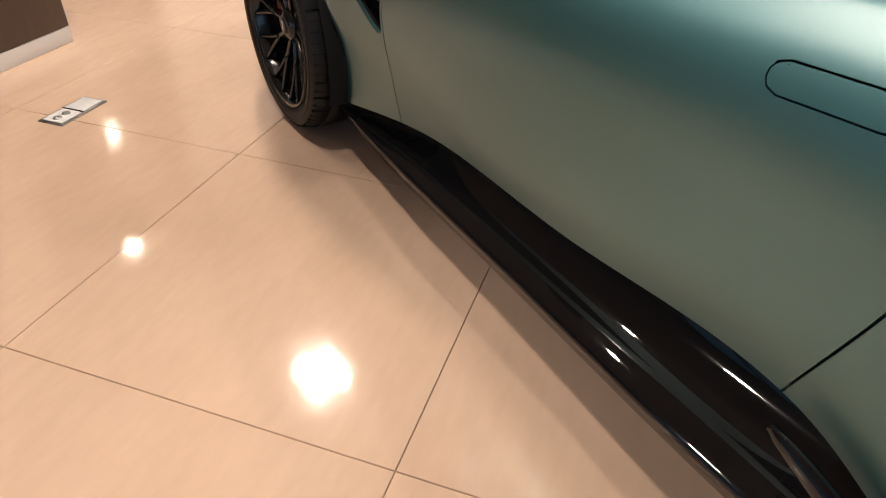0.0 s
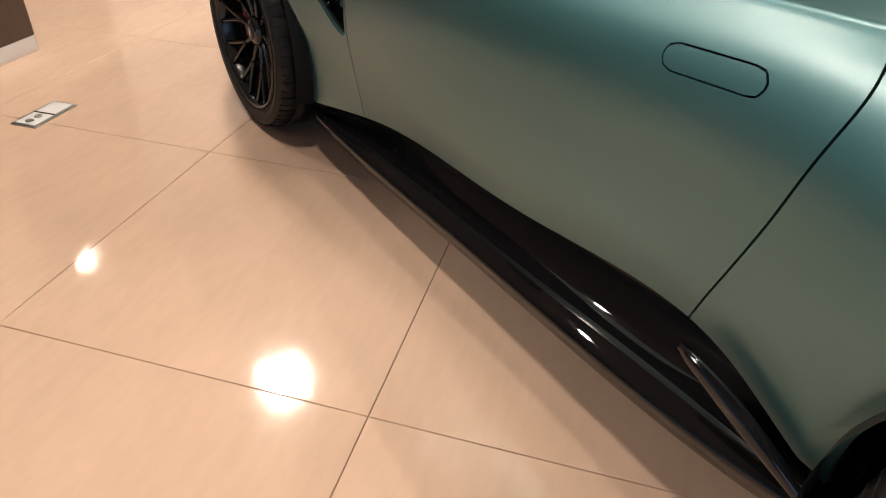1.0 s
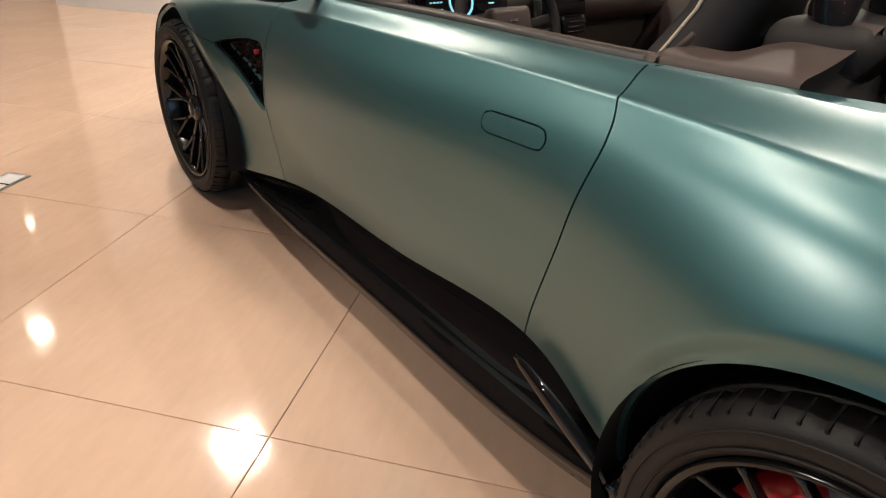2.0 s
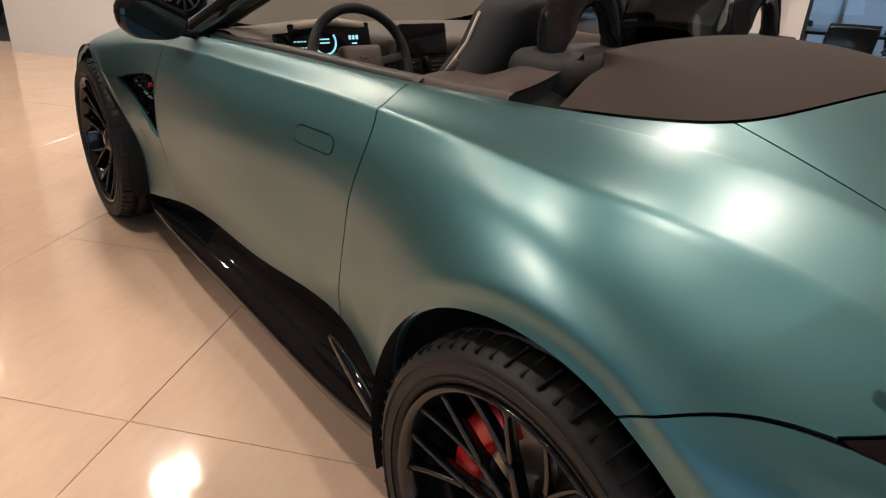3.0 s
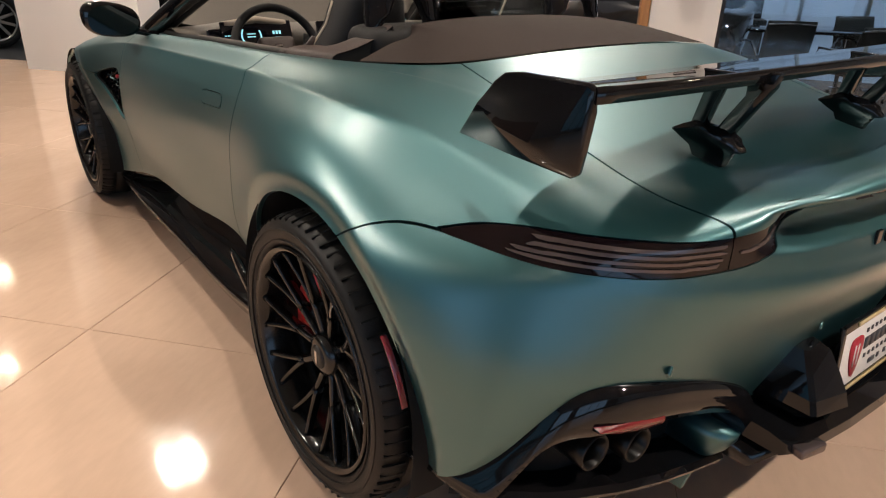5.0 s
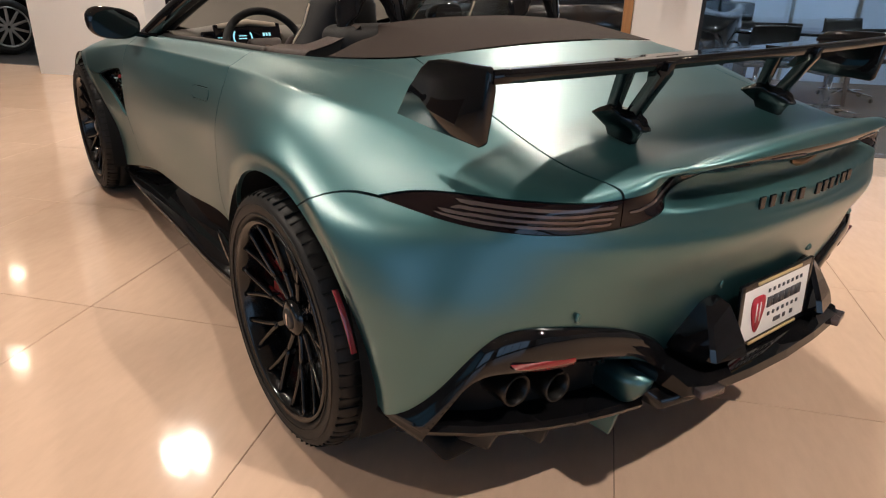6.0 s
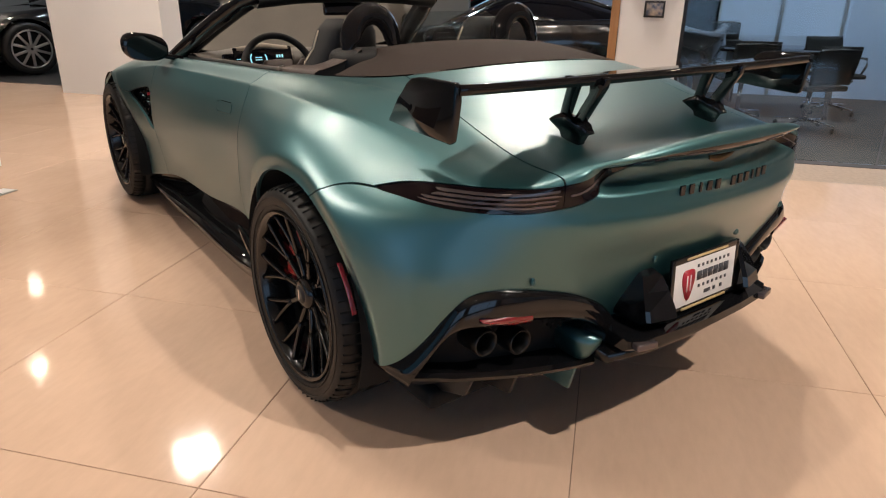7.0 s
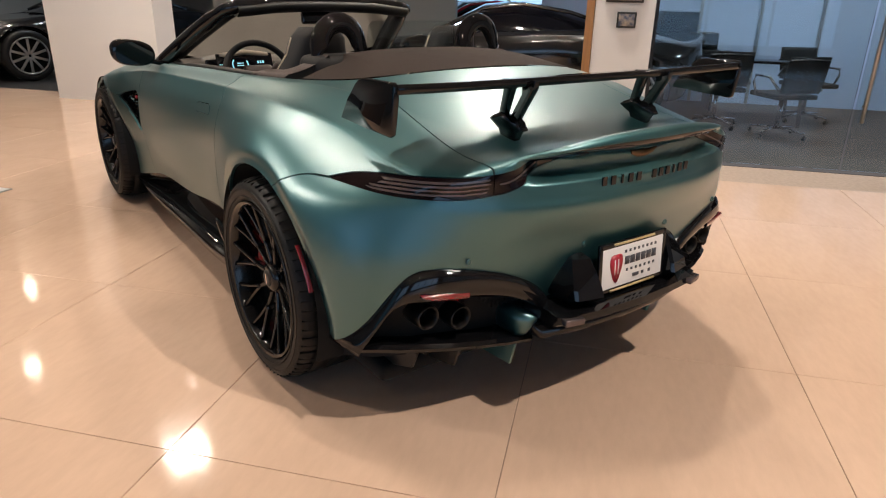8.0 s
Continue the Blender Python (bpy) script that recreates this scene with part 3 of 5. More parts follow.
for side in (1, -1):
    turn = (lambda m: m) if side == 1 else mirrored
    panel("front_fender", turn(clip(fender, off(bonnet_line, GAP, -1))), PAINT, car, "satin green front fender")
    panel("bonnet", turn(clip(fender, off(bonnet_line))), PAINT, car, "satin green bonnet wrapping over the wheel arch")
    d = panel("door", turn(door), PAINT, car, "satin green door with a flush handle")
    panel("door_handle", turn(moved(handle, 0.0012)), PAINT, d, depth=0.01)
    for k in range(3):
        mark = clips(handle, lambda v, k=k: np.minimum(.0012 - np.abs(v[:, 2] - .848 + .006 * (k - 1)), .009 - np.abs(v[:, 1] - .872)))
        if len(mark[2]):
            panel("handle_mark", turn(moved(mark, .002)), SATIN, d, depth=.001)
    panel("rear_quarter", turn(quarter), PAINT, car)
    lamp = panel("tail_lamp", turn(moved(clip(lamps, off(boot_side, 0.001, -1)), -0.002)), SMOKE, car, "smoked dark red tail lamp", depth=0.02)
    for s in (0.22, 0.42, 0.62, 0.80):  # thin bars inside the lamp
        def bar(v, s=s):
            w = np.abs(v[:, 0])
            z = bend(LAMP_LOW, w) * (1 - s) + bend(LAMP_TOP, w) * s
            return np.minimum(0.0030 - np.abs(v[:, 2] - z), np.minimum(0.825 - 0.085 * s - w, w - 0.556))
        panel("light_bar", turn(moved(clip(lamps, bar), 0.0006)), LIGHTBAR, lamp, depth=0.004)
panel("rear_bumper", joined(bumper, mirrored(bumper)), PAINT, car, "satin green rear bumper")
panel("boot_lid", joined(lid, mirrored(lid)), PAINT, car, "satin green boot lid with a raised lip")
strip = clip(lamps, off(boot_side, 0.001))
panel("light_strip", joined(moved(strip, -0.002), mirrored(moved(strip, -0.002))), SMOKE, car, "smoked light strip under the lip", depth=0.01)
def thin_line(v):
    w = np.abs(v[:, 0])
    z = (bend(LAMP_LOW, w) + bend(LAMP_TOP, w)) / 2
    return np.minimum(0.003 - np.abs(v[:, 2] - z), 0.54 - w)
line = moved(clip(strip, thin_line), 0.0006)
panel("lit_line", line, LIGHTBAR, car, depth=0.003)
panel("lit_line", mirrored(line), LIGHTBAR, car, depth=0.003)
under = clips(skin_mesh(-0.016), off(in_vent, -0.006, -1), lambda v: arches(v) - 0.004, lambda v: above_cut(v) - 0.01)
panel("inner_shell", joined(under, mirrored(under)), LINER, car, "dark inner body shell", depth=0)
# vent behind the front wheel
recess = moved(clip(whole, off(in_vent, -0.008)), -0.035)
for side in (1, -1):
    turn = (lambda m: m) if side == 1 else mirrored
    vent = panel("side_vent", turn(recess), GLOSS, car, "deep gloss black side vent", depth=0.004)
    fins = [clips(ahead, off(in_vent, 0.004), lambda v, k=k: 0.0045 - np.abs(v[:, 1] - 2.02 - .045 * k + (v[:, 2] - .70) * .9)) for k in range(5)]
    tagged(panel("vent_mesh", turn(moved(joined(*fins), -0.012)), GLOSS, vent), kind="stuff")
    panel("vent_badge", turn(moved(clips(ahead, loop_inside([(2.035, .725), (2.055, .725), (2.052, .742), (2.032, .742)])), -0.005)), CREST, vent)


# ---- wheels ----
def wheel(at, mirror):
    sx = 1 if mirror else -1
    bm = revolve([(0.0, .267), (.012, .278), (.004, .284), (-.02, .276), (-.06, .262), (-.20, .258), (-.26, .27), (-.265, .26), (-.20, .248), (-.06, .252), (-.02, .262)], 72)
    rim = part("wheel", bm, RIM, car, "dark multi-spoke alloy wheel")
    rim.matrix_basis = Matrix.Translation(at) @ (Matrix.Identity(4) if mirror else Matrix.Diagonal((-1, 1, 1, 1)))
    prof = [(-.012, .282), (.004, .286), (.010, .296), (.013, .315), (.011, .332), (.004, .343), (-.004, .350), (-.016, .355), (-.03, .3585), (-.055, .361), (-.056, .353), (-.066, .353), (-.067, .3615),
            (-.115, .3625), (-.116, .354), (-.128, .354), (-.129, .3625), (-.18, .3625), (-.181, .354), (-.193, .354), (-.194, .3615), (-.24, .360), (-.27, .352), (-.285, .335), (-.288, .315), (-.275, .285)]
    bm = revolve(prof, 150)
    vs = list(bm.verts)
    k = len(prof)
    for i, v in enumerate(vs):  # cross cuts in the shoulder
        if (i // k) % 5 == 0 and 6 <= i % k <= 9:
            v.co.y *= 0.984
            v.co.z *= 0.984
    tyre = part("tyre", bm, RUBBER, rim, "black low-profile tyre")
    bm = bmesh.new()
    for q in range(66):
        a = 2 * math.pi * q / 66
        vs = box_into(bm, (.052, .0042, .010), (-.026, 0, .3516), (0, 14, 0), bevel=0)
        bmesh.ops.rotate(bm, verts=vs, matrix=Matrix.Rotation(a, 3, "X"))
    bmesh.ops.translate(bm, verts=list(bm.verts), vec=(.004, 0, 0))
    tagged(part("tread", bm, LINER, rim, "dark cuts across the tyre shoulder", smooth=False), kind="stuff")
    for rr in (.300, .326):
        part("sidewall_ridge", revolve([(.010, rr - .002), (.0145, rr - .001), (.0145, rr + .001), (.010, rr + .002)], 96), RUBBER, rim)
    # one spoke that forks half way out, ten times round
    bm = bmesh.new()

    def bar(line):
        rows = []
        for r, a, half, x, deep in line:
            c, d = math.cos(a), math.sin(a)
            px, py = r * c, r * d
            rows.append([bm.verts.new((x + ox, px - d * o, py + c * o)) for ox, o in ((0.0, -half * .55), (0.0, half * .55), (-.004, half), (-deep, half * .7), (-deep, -half * .7), (-.004, -half))])
        for p, q in zip(rows, rows[1:]):
            for i in range(6):
                bm.faces.new((p[i], p[(i + 1) % 6], q[(i + 1) % 6], q[i]))
        bm.faces.new(rows[0])
        bm.faces.new(rows[-1][::-1])

    def dish(r):
        return -.046 + .044 * max(0.0, (r - .045) / .222) ** 1.5

    bar([(r, 0.05 * (r - .04) / .1, .0105 - .02 * (r - .04), dish(r), .030) for r in np.linspace(.04, .142, 5)])
    for sgn in (-1, 1):
        line = []
        for k in np.linspace(0, 1, 8):
            r = .132 + .136 * k
            line.append((r, .048 + sgn * (.012 + .150 * k ** .85), .0075 - .0022 * k + (.004 if k > .95 else 0), dish(r), .026 - .006 * k))
        bar(line)
    spoke = part("spoke", bm, RIM, rim)
    for i in range(1, 10):
        share(spoke, pose(0, 0, 0, i * 36, 0, 0), rim)
    part("hub", revolve([(-.05, .001), (-.028, .001), (-.028, .034), (-.034, .052), (-.075, .058), (-.075, .001)], 40), RIM, rim)
    part("hub_cap", revolve([(-.03, .001), (-.0225, .001), (-.0225, .026), (-.027, .031), (-.03, .031)], 32), SATIN, rim, "black hub cap")
    part("hub_emblem", box((.002, .010, .036), (-.0215, 0, 0), bevel=.0005), CHROME, rim, "small silver emblem bar")
    part("brake_disc", revolve([(-.11, .09), (-.11, .195), (-.115, .198), (-.14, .198), (-.145, .195), (-.145, .09)], 64), STEEL, rim, "steel brake disc")
    part("disc_bell", revolve([(-.09, .001), (-.09, .085), (-.105, .092), (-.15, .092), (-.15, .001)], 48), SATIN, rim)
    bm = bmesh.new()
    rows = []
    for a in np.linspace(radians(-32), radians(32), 10):
        c, d = math.cos(a), math.sin(a)
        rows.append([bm.verts.new((x, r * c, r * d)) for x, r in ((-.085, .145), (-.075, .16), (-.075, .205), (-.09, .218), (-.16, .218), (-.17, .145))])
    for p, q in zip(rows, rows[1:]):
        for i in range(6):
            bm.faces.new((p[i], p[(i + 1) % 6], q[(i + 1) % 6], q[i]))
    bm.faces.new(rows[0])
    bm.faces.new(rows[-1][::-1])
    cal = part("brake_caliper", bm, RED, rim, "red brake caliper")
    cal.matrix_basis = pose(0, 0, 0, 10 if at[1] > 1 else 28, 0, 0)
    return rim


for ay, az in AXLES:
    for sx in (-1, 1):
        w0 = .945 if ay == 0 else .905
        rim = wheel((sx * w0, ay, az), sx == 1)
        # the arch's inner liner
        bm = bmesh.new()
        rows = []
        for a in np.linspace(radians(-20), radians(200), 40):
            rows.append([bm.verts.new((sx * x, ay + r * math.cos(a), az + r * math.sin(a))) for x, r in ((w0 + .012 - .03, ARCH + .006), (w0 - .08, ARCH + .012), (.50, ARCH + .012), (.50, 0.05))])
        for p, q in zip(rows, rows[1:]):
            for i in range(3):
                bm.faces.new((p[i], p[i + 1], q[i + 1], q[i]))
        part("arch_liner", bm, LINER, car, "black wheel arch liner")

# ---- side skirts ----
EDGE_W = [(.36, .90), (.50, .892), (.9, .878), (1.4, .862), (2.0, .85), (2.4, .825)]
EDGE_Z = [(.36, .29), (.50, .255), (.9, .215), (1.4, .20), (2.0, .188), (2.4, .182)]
LOW_W = [(.36, .845), (.64, .818), (1.2, .812), (1.75, .808), (2.25, .826), (2.4, .832)]
LOW_Z = [(.36, .33), (.64, .40), (1.2, .37), (1.75, .34), (2.25, .25), (2.4, .22)]
for sx in (-1, 1):
    bm = bmesh.new()
    rows = []
    for y in np.linspace(.375, 2.40, 60):
        ys = np.array([y])
        ew, ez = bend(EDGE_W, ys)[0], bend(EDGE_Z, ys)[0]
        lw, lz = bend(LOW_W, ys)[0], bend(LOW_Z, ys)[0]
        t = min(1.0, (2.42 - y) / .5)
        sec = [(lw - .03, lz + .02), (lw - .085 * t - .01, lz - .02), (lw - .10 * t, lz * .35 + ez * .65), (lw * .6 + ew * .4 - .02, ez + .028 * t), (ew - .012, ez + .010), (ew, ez), (ew - .003, ez - .010),
               (ew - .02, ez - .05), (ew - .05, ez - .075), (ew - .20, ez - .085)]
        rows.append([bm.verts.new((sx * w, y, z)) for w, z in sec])
    for p, q in zip(rows, rows[1:]):
        for i in range(len(p) - 1):
            bm.faces.new((p[i], p[i + 1], q[i + 1], q[i]))
    bm.faces.new(rows[0])
    bm.faces.new(rows[-1][::-1])
    part("side_skirt", bm, CARBON, car, "gloss black carbon side skirt")
    # added tube that shapes the highlight on the skirt's rounded top
    ridge = [(sx * (.862 + .036 * u), .70 - .30 * u, .372 - .045 * u - .035 * u * u) for u in np.linspace(0, 1, 12)]
    part("skirt_fin", tube(ridge, [.004 + .010 * math.sin(math.pi * min(1, .12 + u * .8)) for u in np.linspace(0, 1, 12)], 10, squash=1.5), GLOSS, car, "added gloss black ridge standing in for the skirt's highlight ahead of the rear wheel")
# floor of the car
part("underbody", box((1.5, 3.7, .06), (0, 1.35, .16), bevel=.02), LINER, car, "dark flat underbody")

# ---- rear end ----
rear_pts = skin.reshape(-1, 3)
rear_pts = rear_pts[rear_pts[:, 1] < -.28]


def tail_y(w, z):
    """The body's y at a half width and height on the rear."""
    d = (np.abs(rear_pts[:, 0]) - w) ** 2 + (rear_pts[:, 2] - z) ** 2
    k = np.argsort(d)[:4]
    return float(np.average(rear_pts[k, 1], weights=1 / (d[k] + 1e-6)))


def loft(rows, close=False, caps=False):
    bm = bmesh.new()
    rows = [[bm.verts.new(p) for p in r] for r in rows]
    for p, q in zip(rows, rows[1:]):
        n = len(p)
        for i in range(n if close else n - 1):
            bm.faces.new((p[i], p[(i + 1) % n], q[(i + 1) % n], q[i]))
    if caps:
        bm.faces.new(rows[0])
        bm.faces.new(rows[-1][::-1])
    return bm


# black surround under the bumper
path = [(.895, .300), (.905, .305), (.873, .335), (.83, .41), (.79, .50), (.755, .558), (.70, .583), (.62, .578), (.543, .563), (.448, .533), (.345, .478), (.26, .40)]
inner = [(.868, .300, -.555), (.868, .318, -.565), (.855, .345, -.575), (.825, .405, -.60), (.80, .455, -.625), (.765, .482, -.655), (.715, .486, -.685), (.65, .486, -.705), (.57, .478, -.72), (.45, .455, -.74), (.375, .425, -.755), (.30, .378, -.765)]   # half width, height, y
dense = np.linspace(0, len(path) - 1, 46)
tk = np.arange(len(path), dtype=float)
outer_c = natural(tk, np.array(path), dense)
inner_c = natural(tk, np.array(inner), dense)
for sx in (-1, 1):
    rows = []
    for (w, z), (wi, zi, yi) in zip(outer_c, inner_c):
        y = tail_y(w, z)
        rows.append([(sx * (w - .004), y + .02, z), (sx * w, y - .006, z - .001), (sx * (w * .8 + wi * .2), y * .8 + yi * .2 - .016, z * .8 + zi * .2), (sx * (w * .45 + wi * .55), y * .45 + yi * .55 - .02, z * .45 + zi * .55),
                     (sx * (w * .08 + wi * .92), yi - .012, z * .08 + zi * .92), (sx * wi, yi + .004, zi), (sx * (wi - .004), yi + .08, zi)])
    sur = part("diffuser_surround", loft(rows), GLOSS, car, "gloss black exhaust surround")
    # two round sensors on it
    for w, z, y, r in ((.752, .515, -.650, .012), (.835, .375, -.568, .010)):
        bm = revolve([(-.004, .001), (.004, .001), (.004, r * .8), (.002, r), (-.004, r)], 20)
        s = part("parking_sensor", bm, SATIN, car)
        s.matrix_basis = pose(sx * w, y, z, 0, 0, -90 + sx * 40)
    # cavity behind the pipes
    cav = loft([[(sx * .86, -.45, .25), (sx * .80, -.52, .255), (sx * .70, -.575, .26), (sx * .50, -.61, .26), (sx * .29, -.62, .26)], [(sx * .85, -.45, .33), (sx * .79, -.53, .36), (sx * .70, -.60, .39), (sx * .50, -.64, .40), (sx * .29, -.65, .40)],
                [(sx * .82, -.48, .42), (sx * .775, -.56, .49), (sx * .70, -.63, .55), (sx * .50, -.67, .53), (sx * .29, -.70, .44)]])
    part("exhaust_recess", cav, LINER, car, "dark recessed exhaust panel")
    bm = bmesh.new()
    for i in range(6):
        for j in range(9):
            if i + j > 3 and j + (5 - i) < 12:
                box_into(bm, (.009, .004, .007), (sx * (.50 - .017 * j), -.652 - .001 * j - .0015 * i, .385 + .014 * i), (0, 45, 0), bevel=0)
    part("vent_mesh", bm, LINER, car, smooth=False)
    for w, z in ((.688, .420), (.582, .400)):
        bm = revolve([(0, .031), (-.004, .036), (.0, .038), (.02, .0385), (.16, .0385), (.16, .030)], 40)
        pipe = part("exhaust_pipe", bm, PIPE, car, "round black exhaust tailpipe")
        pipe.matrix_basis = pose(sx * w, -.665 if w > .65 else -.685, z, 3, 0, 90)
    # reflector
    rows = []
    for s in np.linspace(0, 1, 8):
        w = .735 - .145 * s
        zt, zb = .515 - .004 * s + .012 * s * (1 - s), .487 - .004 * s + .02 * (1 - s) ** 3
        y = -.694 - .032 * s
        rows.append([(sx * w, y + .01, zt), (sx * w, y - .008, zt - .002), (sx * w, y - .010, (zt + zb) / 2), (sx * w, y - .006, zb + .002), (sx * w, y + .01, zb)])
    part("rear_reflector", loft(rows), REDLENS, car, "red rear reflector")
    # side marker ahead of the wheel arch edge
    rows = []
    for s in np.linspace(0, 1, 8):
        z, wide = .60 - .135 * s, .002 + .004 * math.sin(math.pi * min(1, s + .15))
        a = math.asin(min(1, (z - .362) / .418))
        y = -.4135 * math.cos(a)
        x = .951 - .010 * s
        rows.append([(sx * (x - .01), y + .003, z), (sx * (x + .002), y, z), (sx * (x + .001), y - wide * .4, z), (sx * (x - .012), y - wide * .4, z)])
    part("side_marker", loft(rows), REDLENS, car, "slim red side marker lamp")
    # lower lip, winglet foot and keel
    lip = [(.855, -.545, .305, .016), (.80, -.60, .314, .018), (.765, -.63, .315, .018), (.70, -.66, .312, .018), (.616, -.69, .304, .018), (.521, -.71, .292, .018), (.42, -.722, .278, .018), (.32, -.73, .266, .018)]
    part("lower_lip", loft([[(sx * w, y, z - h * .3), (sx * w, y - .006, z + h * .4), (sx * (w - .004), y + .004, z + h), (sx * (w - .03), y + .07, z + h * .9), (sx * (w - .05), y + .16, z + .005), (sx * (w - .02), y + .12, z - h * .4)] for w, y, z, h in lip], True, True), GLOSS, car, "gloss black lower lip", smooth=False)
    keel = [[(sx * (.35 + a * math.cos(t)), -.70 - b * math.sin(t), z) for t in np.linspace(0, math.pi, 14)] + [(sx * (.35 - a), -.56, z), (sx * (.35 + a), -.56, z)] for z, a, b in ((.375, .046, .07), (.35, .044, .066), (.32, .038, .05), (.295, .03, .03), (.28, .02, .012))]
    part("keel", loft(keel, True, True), PAINT, car, "satin green rounded diffuser keel")
    for w, y0, y1, z1 in ((.70, -.63, -.40, .225), (.56, -.665, -.40, .20), (.36, -.71, -.40, .165)):
        bm = prism([(y0, .29), (y0 + .03, z1), (y1, .15), (y1, .29)], .012, "x")
        f = part("diffuser_fin", bm, PAINT if w < .5 else SATIN, car, "triangular diffuser fin")
        f.location = (sx * w, 0, 0)
    # horn blocks beside the plate
    rows = []
    for z, y, w0, w1 in ((.568, -.815, .195, .228), (.558, -.835, .187, .245), (.52, -.858, .180, .262), (.475, -.882, .174, .276), (.445, -.892, .172, .278), (.425, -.868, .178, .27)):
        rows.append([(sx * w0, -.74, z), (sx * w0, y + .012, z), (sx * (w0 + .008), y, z), (sx * (w1 - .008), y + .02, z), (sx * w1, y + .03, z), (sx * w1, -.74, z)])
    part("plate_horn", loft(rows, True, True), GLOSS, car, "gloss black block beside the plate", smooth=False)
    part("tow_cover", box((.07, .03, .022), (sx * .30, -.882, .392), (0, 0, sx * 12), bevel=.005), LIGHTBAR, car, "small grey cover at the bar's end")

# bar under the plate
part("rear_bar", loft([[(x, -.70, .37), (x, y, .372), (x, y - .012, .382), (x, y - .008, .404), (x, y + .03, .412), (x, -.70, .415)] for x, y in ((-.345, -.85), (-.30, -.872), (-.15, -.887), (0, -.893), (.15, -.887), (.30, -.872), (.345, -.85))], True, True), GLOSS, car, "gloss black bar under the plate", smooth=False)
part("lower_bar", loft([[(x, -.66, .30), (x, y, .31), (x, y - .01, .325), (x, y, .345), (x, -.66, .36)] for x, y in ((-.35, -.80), (-.2, -.83), (0, -.84), (.2, -.83), (.35, -.80))], True, True), GLOSS, car)
part("rear_floor", box((1.35, .42, .02), (0, -.42, .285), bevel=.005), LINER, car)

# plate with its frame; the writing is plain bars
plate = part("plate", box((.305, .006, .152), (0, 0, 0), bevel=.002), WHITEP, car, "white show plate with a red crest")
plate.matrix_basis = pose(.005, -.842, .508, -4, 0, 0)
bm = bmesh.new()
for size, at in (((.33, .01, .018), (0, .001, .076)), ((.33, .01, .016), (0, .001, -.076)), ((.016, .01, .17), (-.158, .001, 0)), ((.016, .01, .17), (.158, .001, 0))):
    box_into(bm, size, at, bevel=.002)
part("plate_frame", bm, GLOSS, plate, "dark plate frame")
part("frame_bar", box((.20, .004, .007), (.0, -.0055, .077), bevel=0), GOLD, plate)
part("frame_bar", box((.22, .004, .007), (.0, -.0055, -.077), bevel=0), GOLD, plate)
crest = prism(soft_loop([(-.026, .04), (0, .046), (.026, .04), (.026, 0), (0, -.05), (-.026, 0)], 5), .003, "y", 0)
c = part("crest", crest, CREST, plate, "red shield shape")
c.location = (-.085, -.0045, -.004)
bm = bmesh.new()
box_into(bm, (.004, .002, .05), (-.093, -.0062, 0), bevel=0)
box_into(bm, (.004, .002, .05), (-.077, -.0062, 0), bevel=0)
part("crest_mark", bm, WHITEP, plate)
bm = bmesh.new()
for i in range(8):
    box_into(bm, (.0085, .002, .009), (-.04 + i * .0215, -.0042, .045), bevel=0)
for i in range(6):
    box_into(bm, (.022, .002, .027), (-.032 + i * .0272, -.0042, .013), bevel=0)
for i in range(7):
    box_into(bm, (.0085, .002, .009), (-.03 + i * .0225, -.0042, -.020), bevel=0)
for i in range(3):
    box_into(bm, (.011 + (i == 0) * .02, .002, .011), (.015 + i * .035, -.0042, -.045), bevel=0)
tagged(part("writing_bar", bm, INK, plate), kind="stuff")

# badge: a plain winged shape, and plain bars where the name stands
def wing_badge(s):
    return [(-.055 * s, .012 * s), (-.02 * s, .006 * s), (0, .009 * s), (.02 * s, .006 * s), (.055 * s, .012 * s), (.045 * s, -.002 * s), (.022 * s, -.011 * s), (0, -.013 * s), (-.022 * s, -.011 * s), (-.045 * s, -.002 * s)]
b = part("boot_badge", prism(wing_badge(1.15), .006, "y", .001), BRONZE, car, "small winged metal badge shape")
b.matrix_basis = pose(0, tail_y(0, .872) - .006, .872, 12, 0, 0)
for i in range(12):
    if i == 5:
        continue
    w = -.196 + i * .0356
    y0 = tail_y(abs(w), .812)
    bm = box((.0075 if i in (2, 9) else .019, .006, .027), (w, y0 - .002, .811), bevel=.001)
    part("name_bar", bm, GLOSS, car, smooth=False)
# bumper sensors
for w in (-.596, .596, -.2, .2):
    bm = revolve([(-.002, .001), (.003, .001), (.003, .009), (-.002, .011)], 20)
    s = part("parking_sensor", bm, PAINT, car)
    s.matrix_basis = pose(w, tail_y(abs(w), .60) - .002, .60, 0, 0, -90 + (20 if w < 0 else -20))

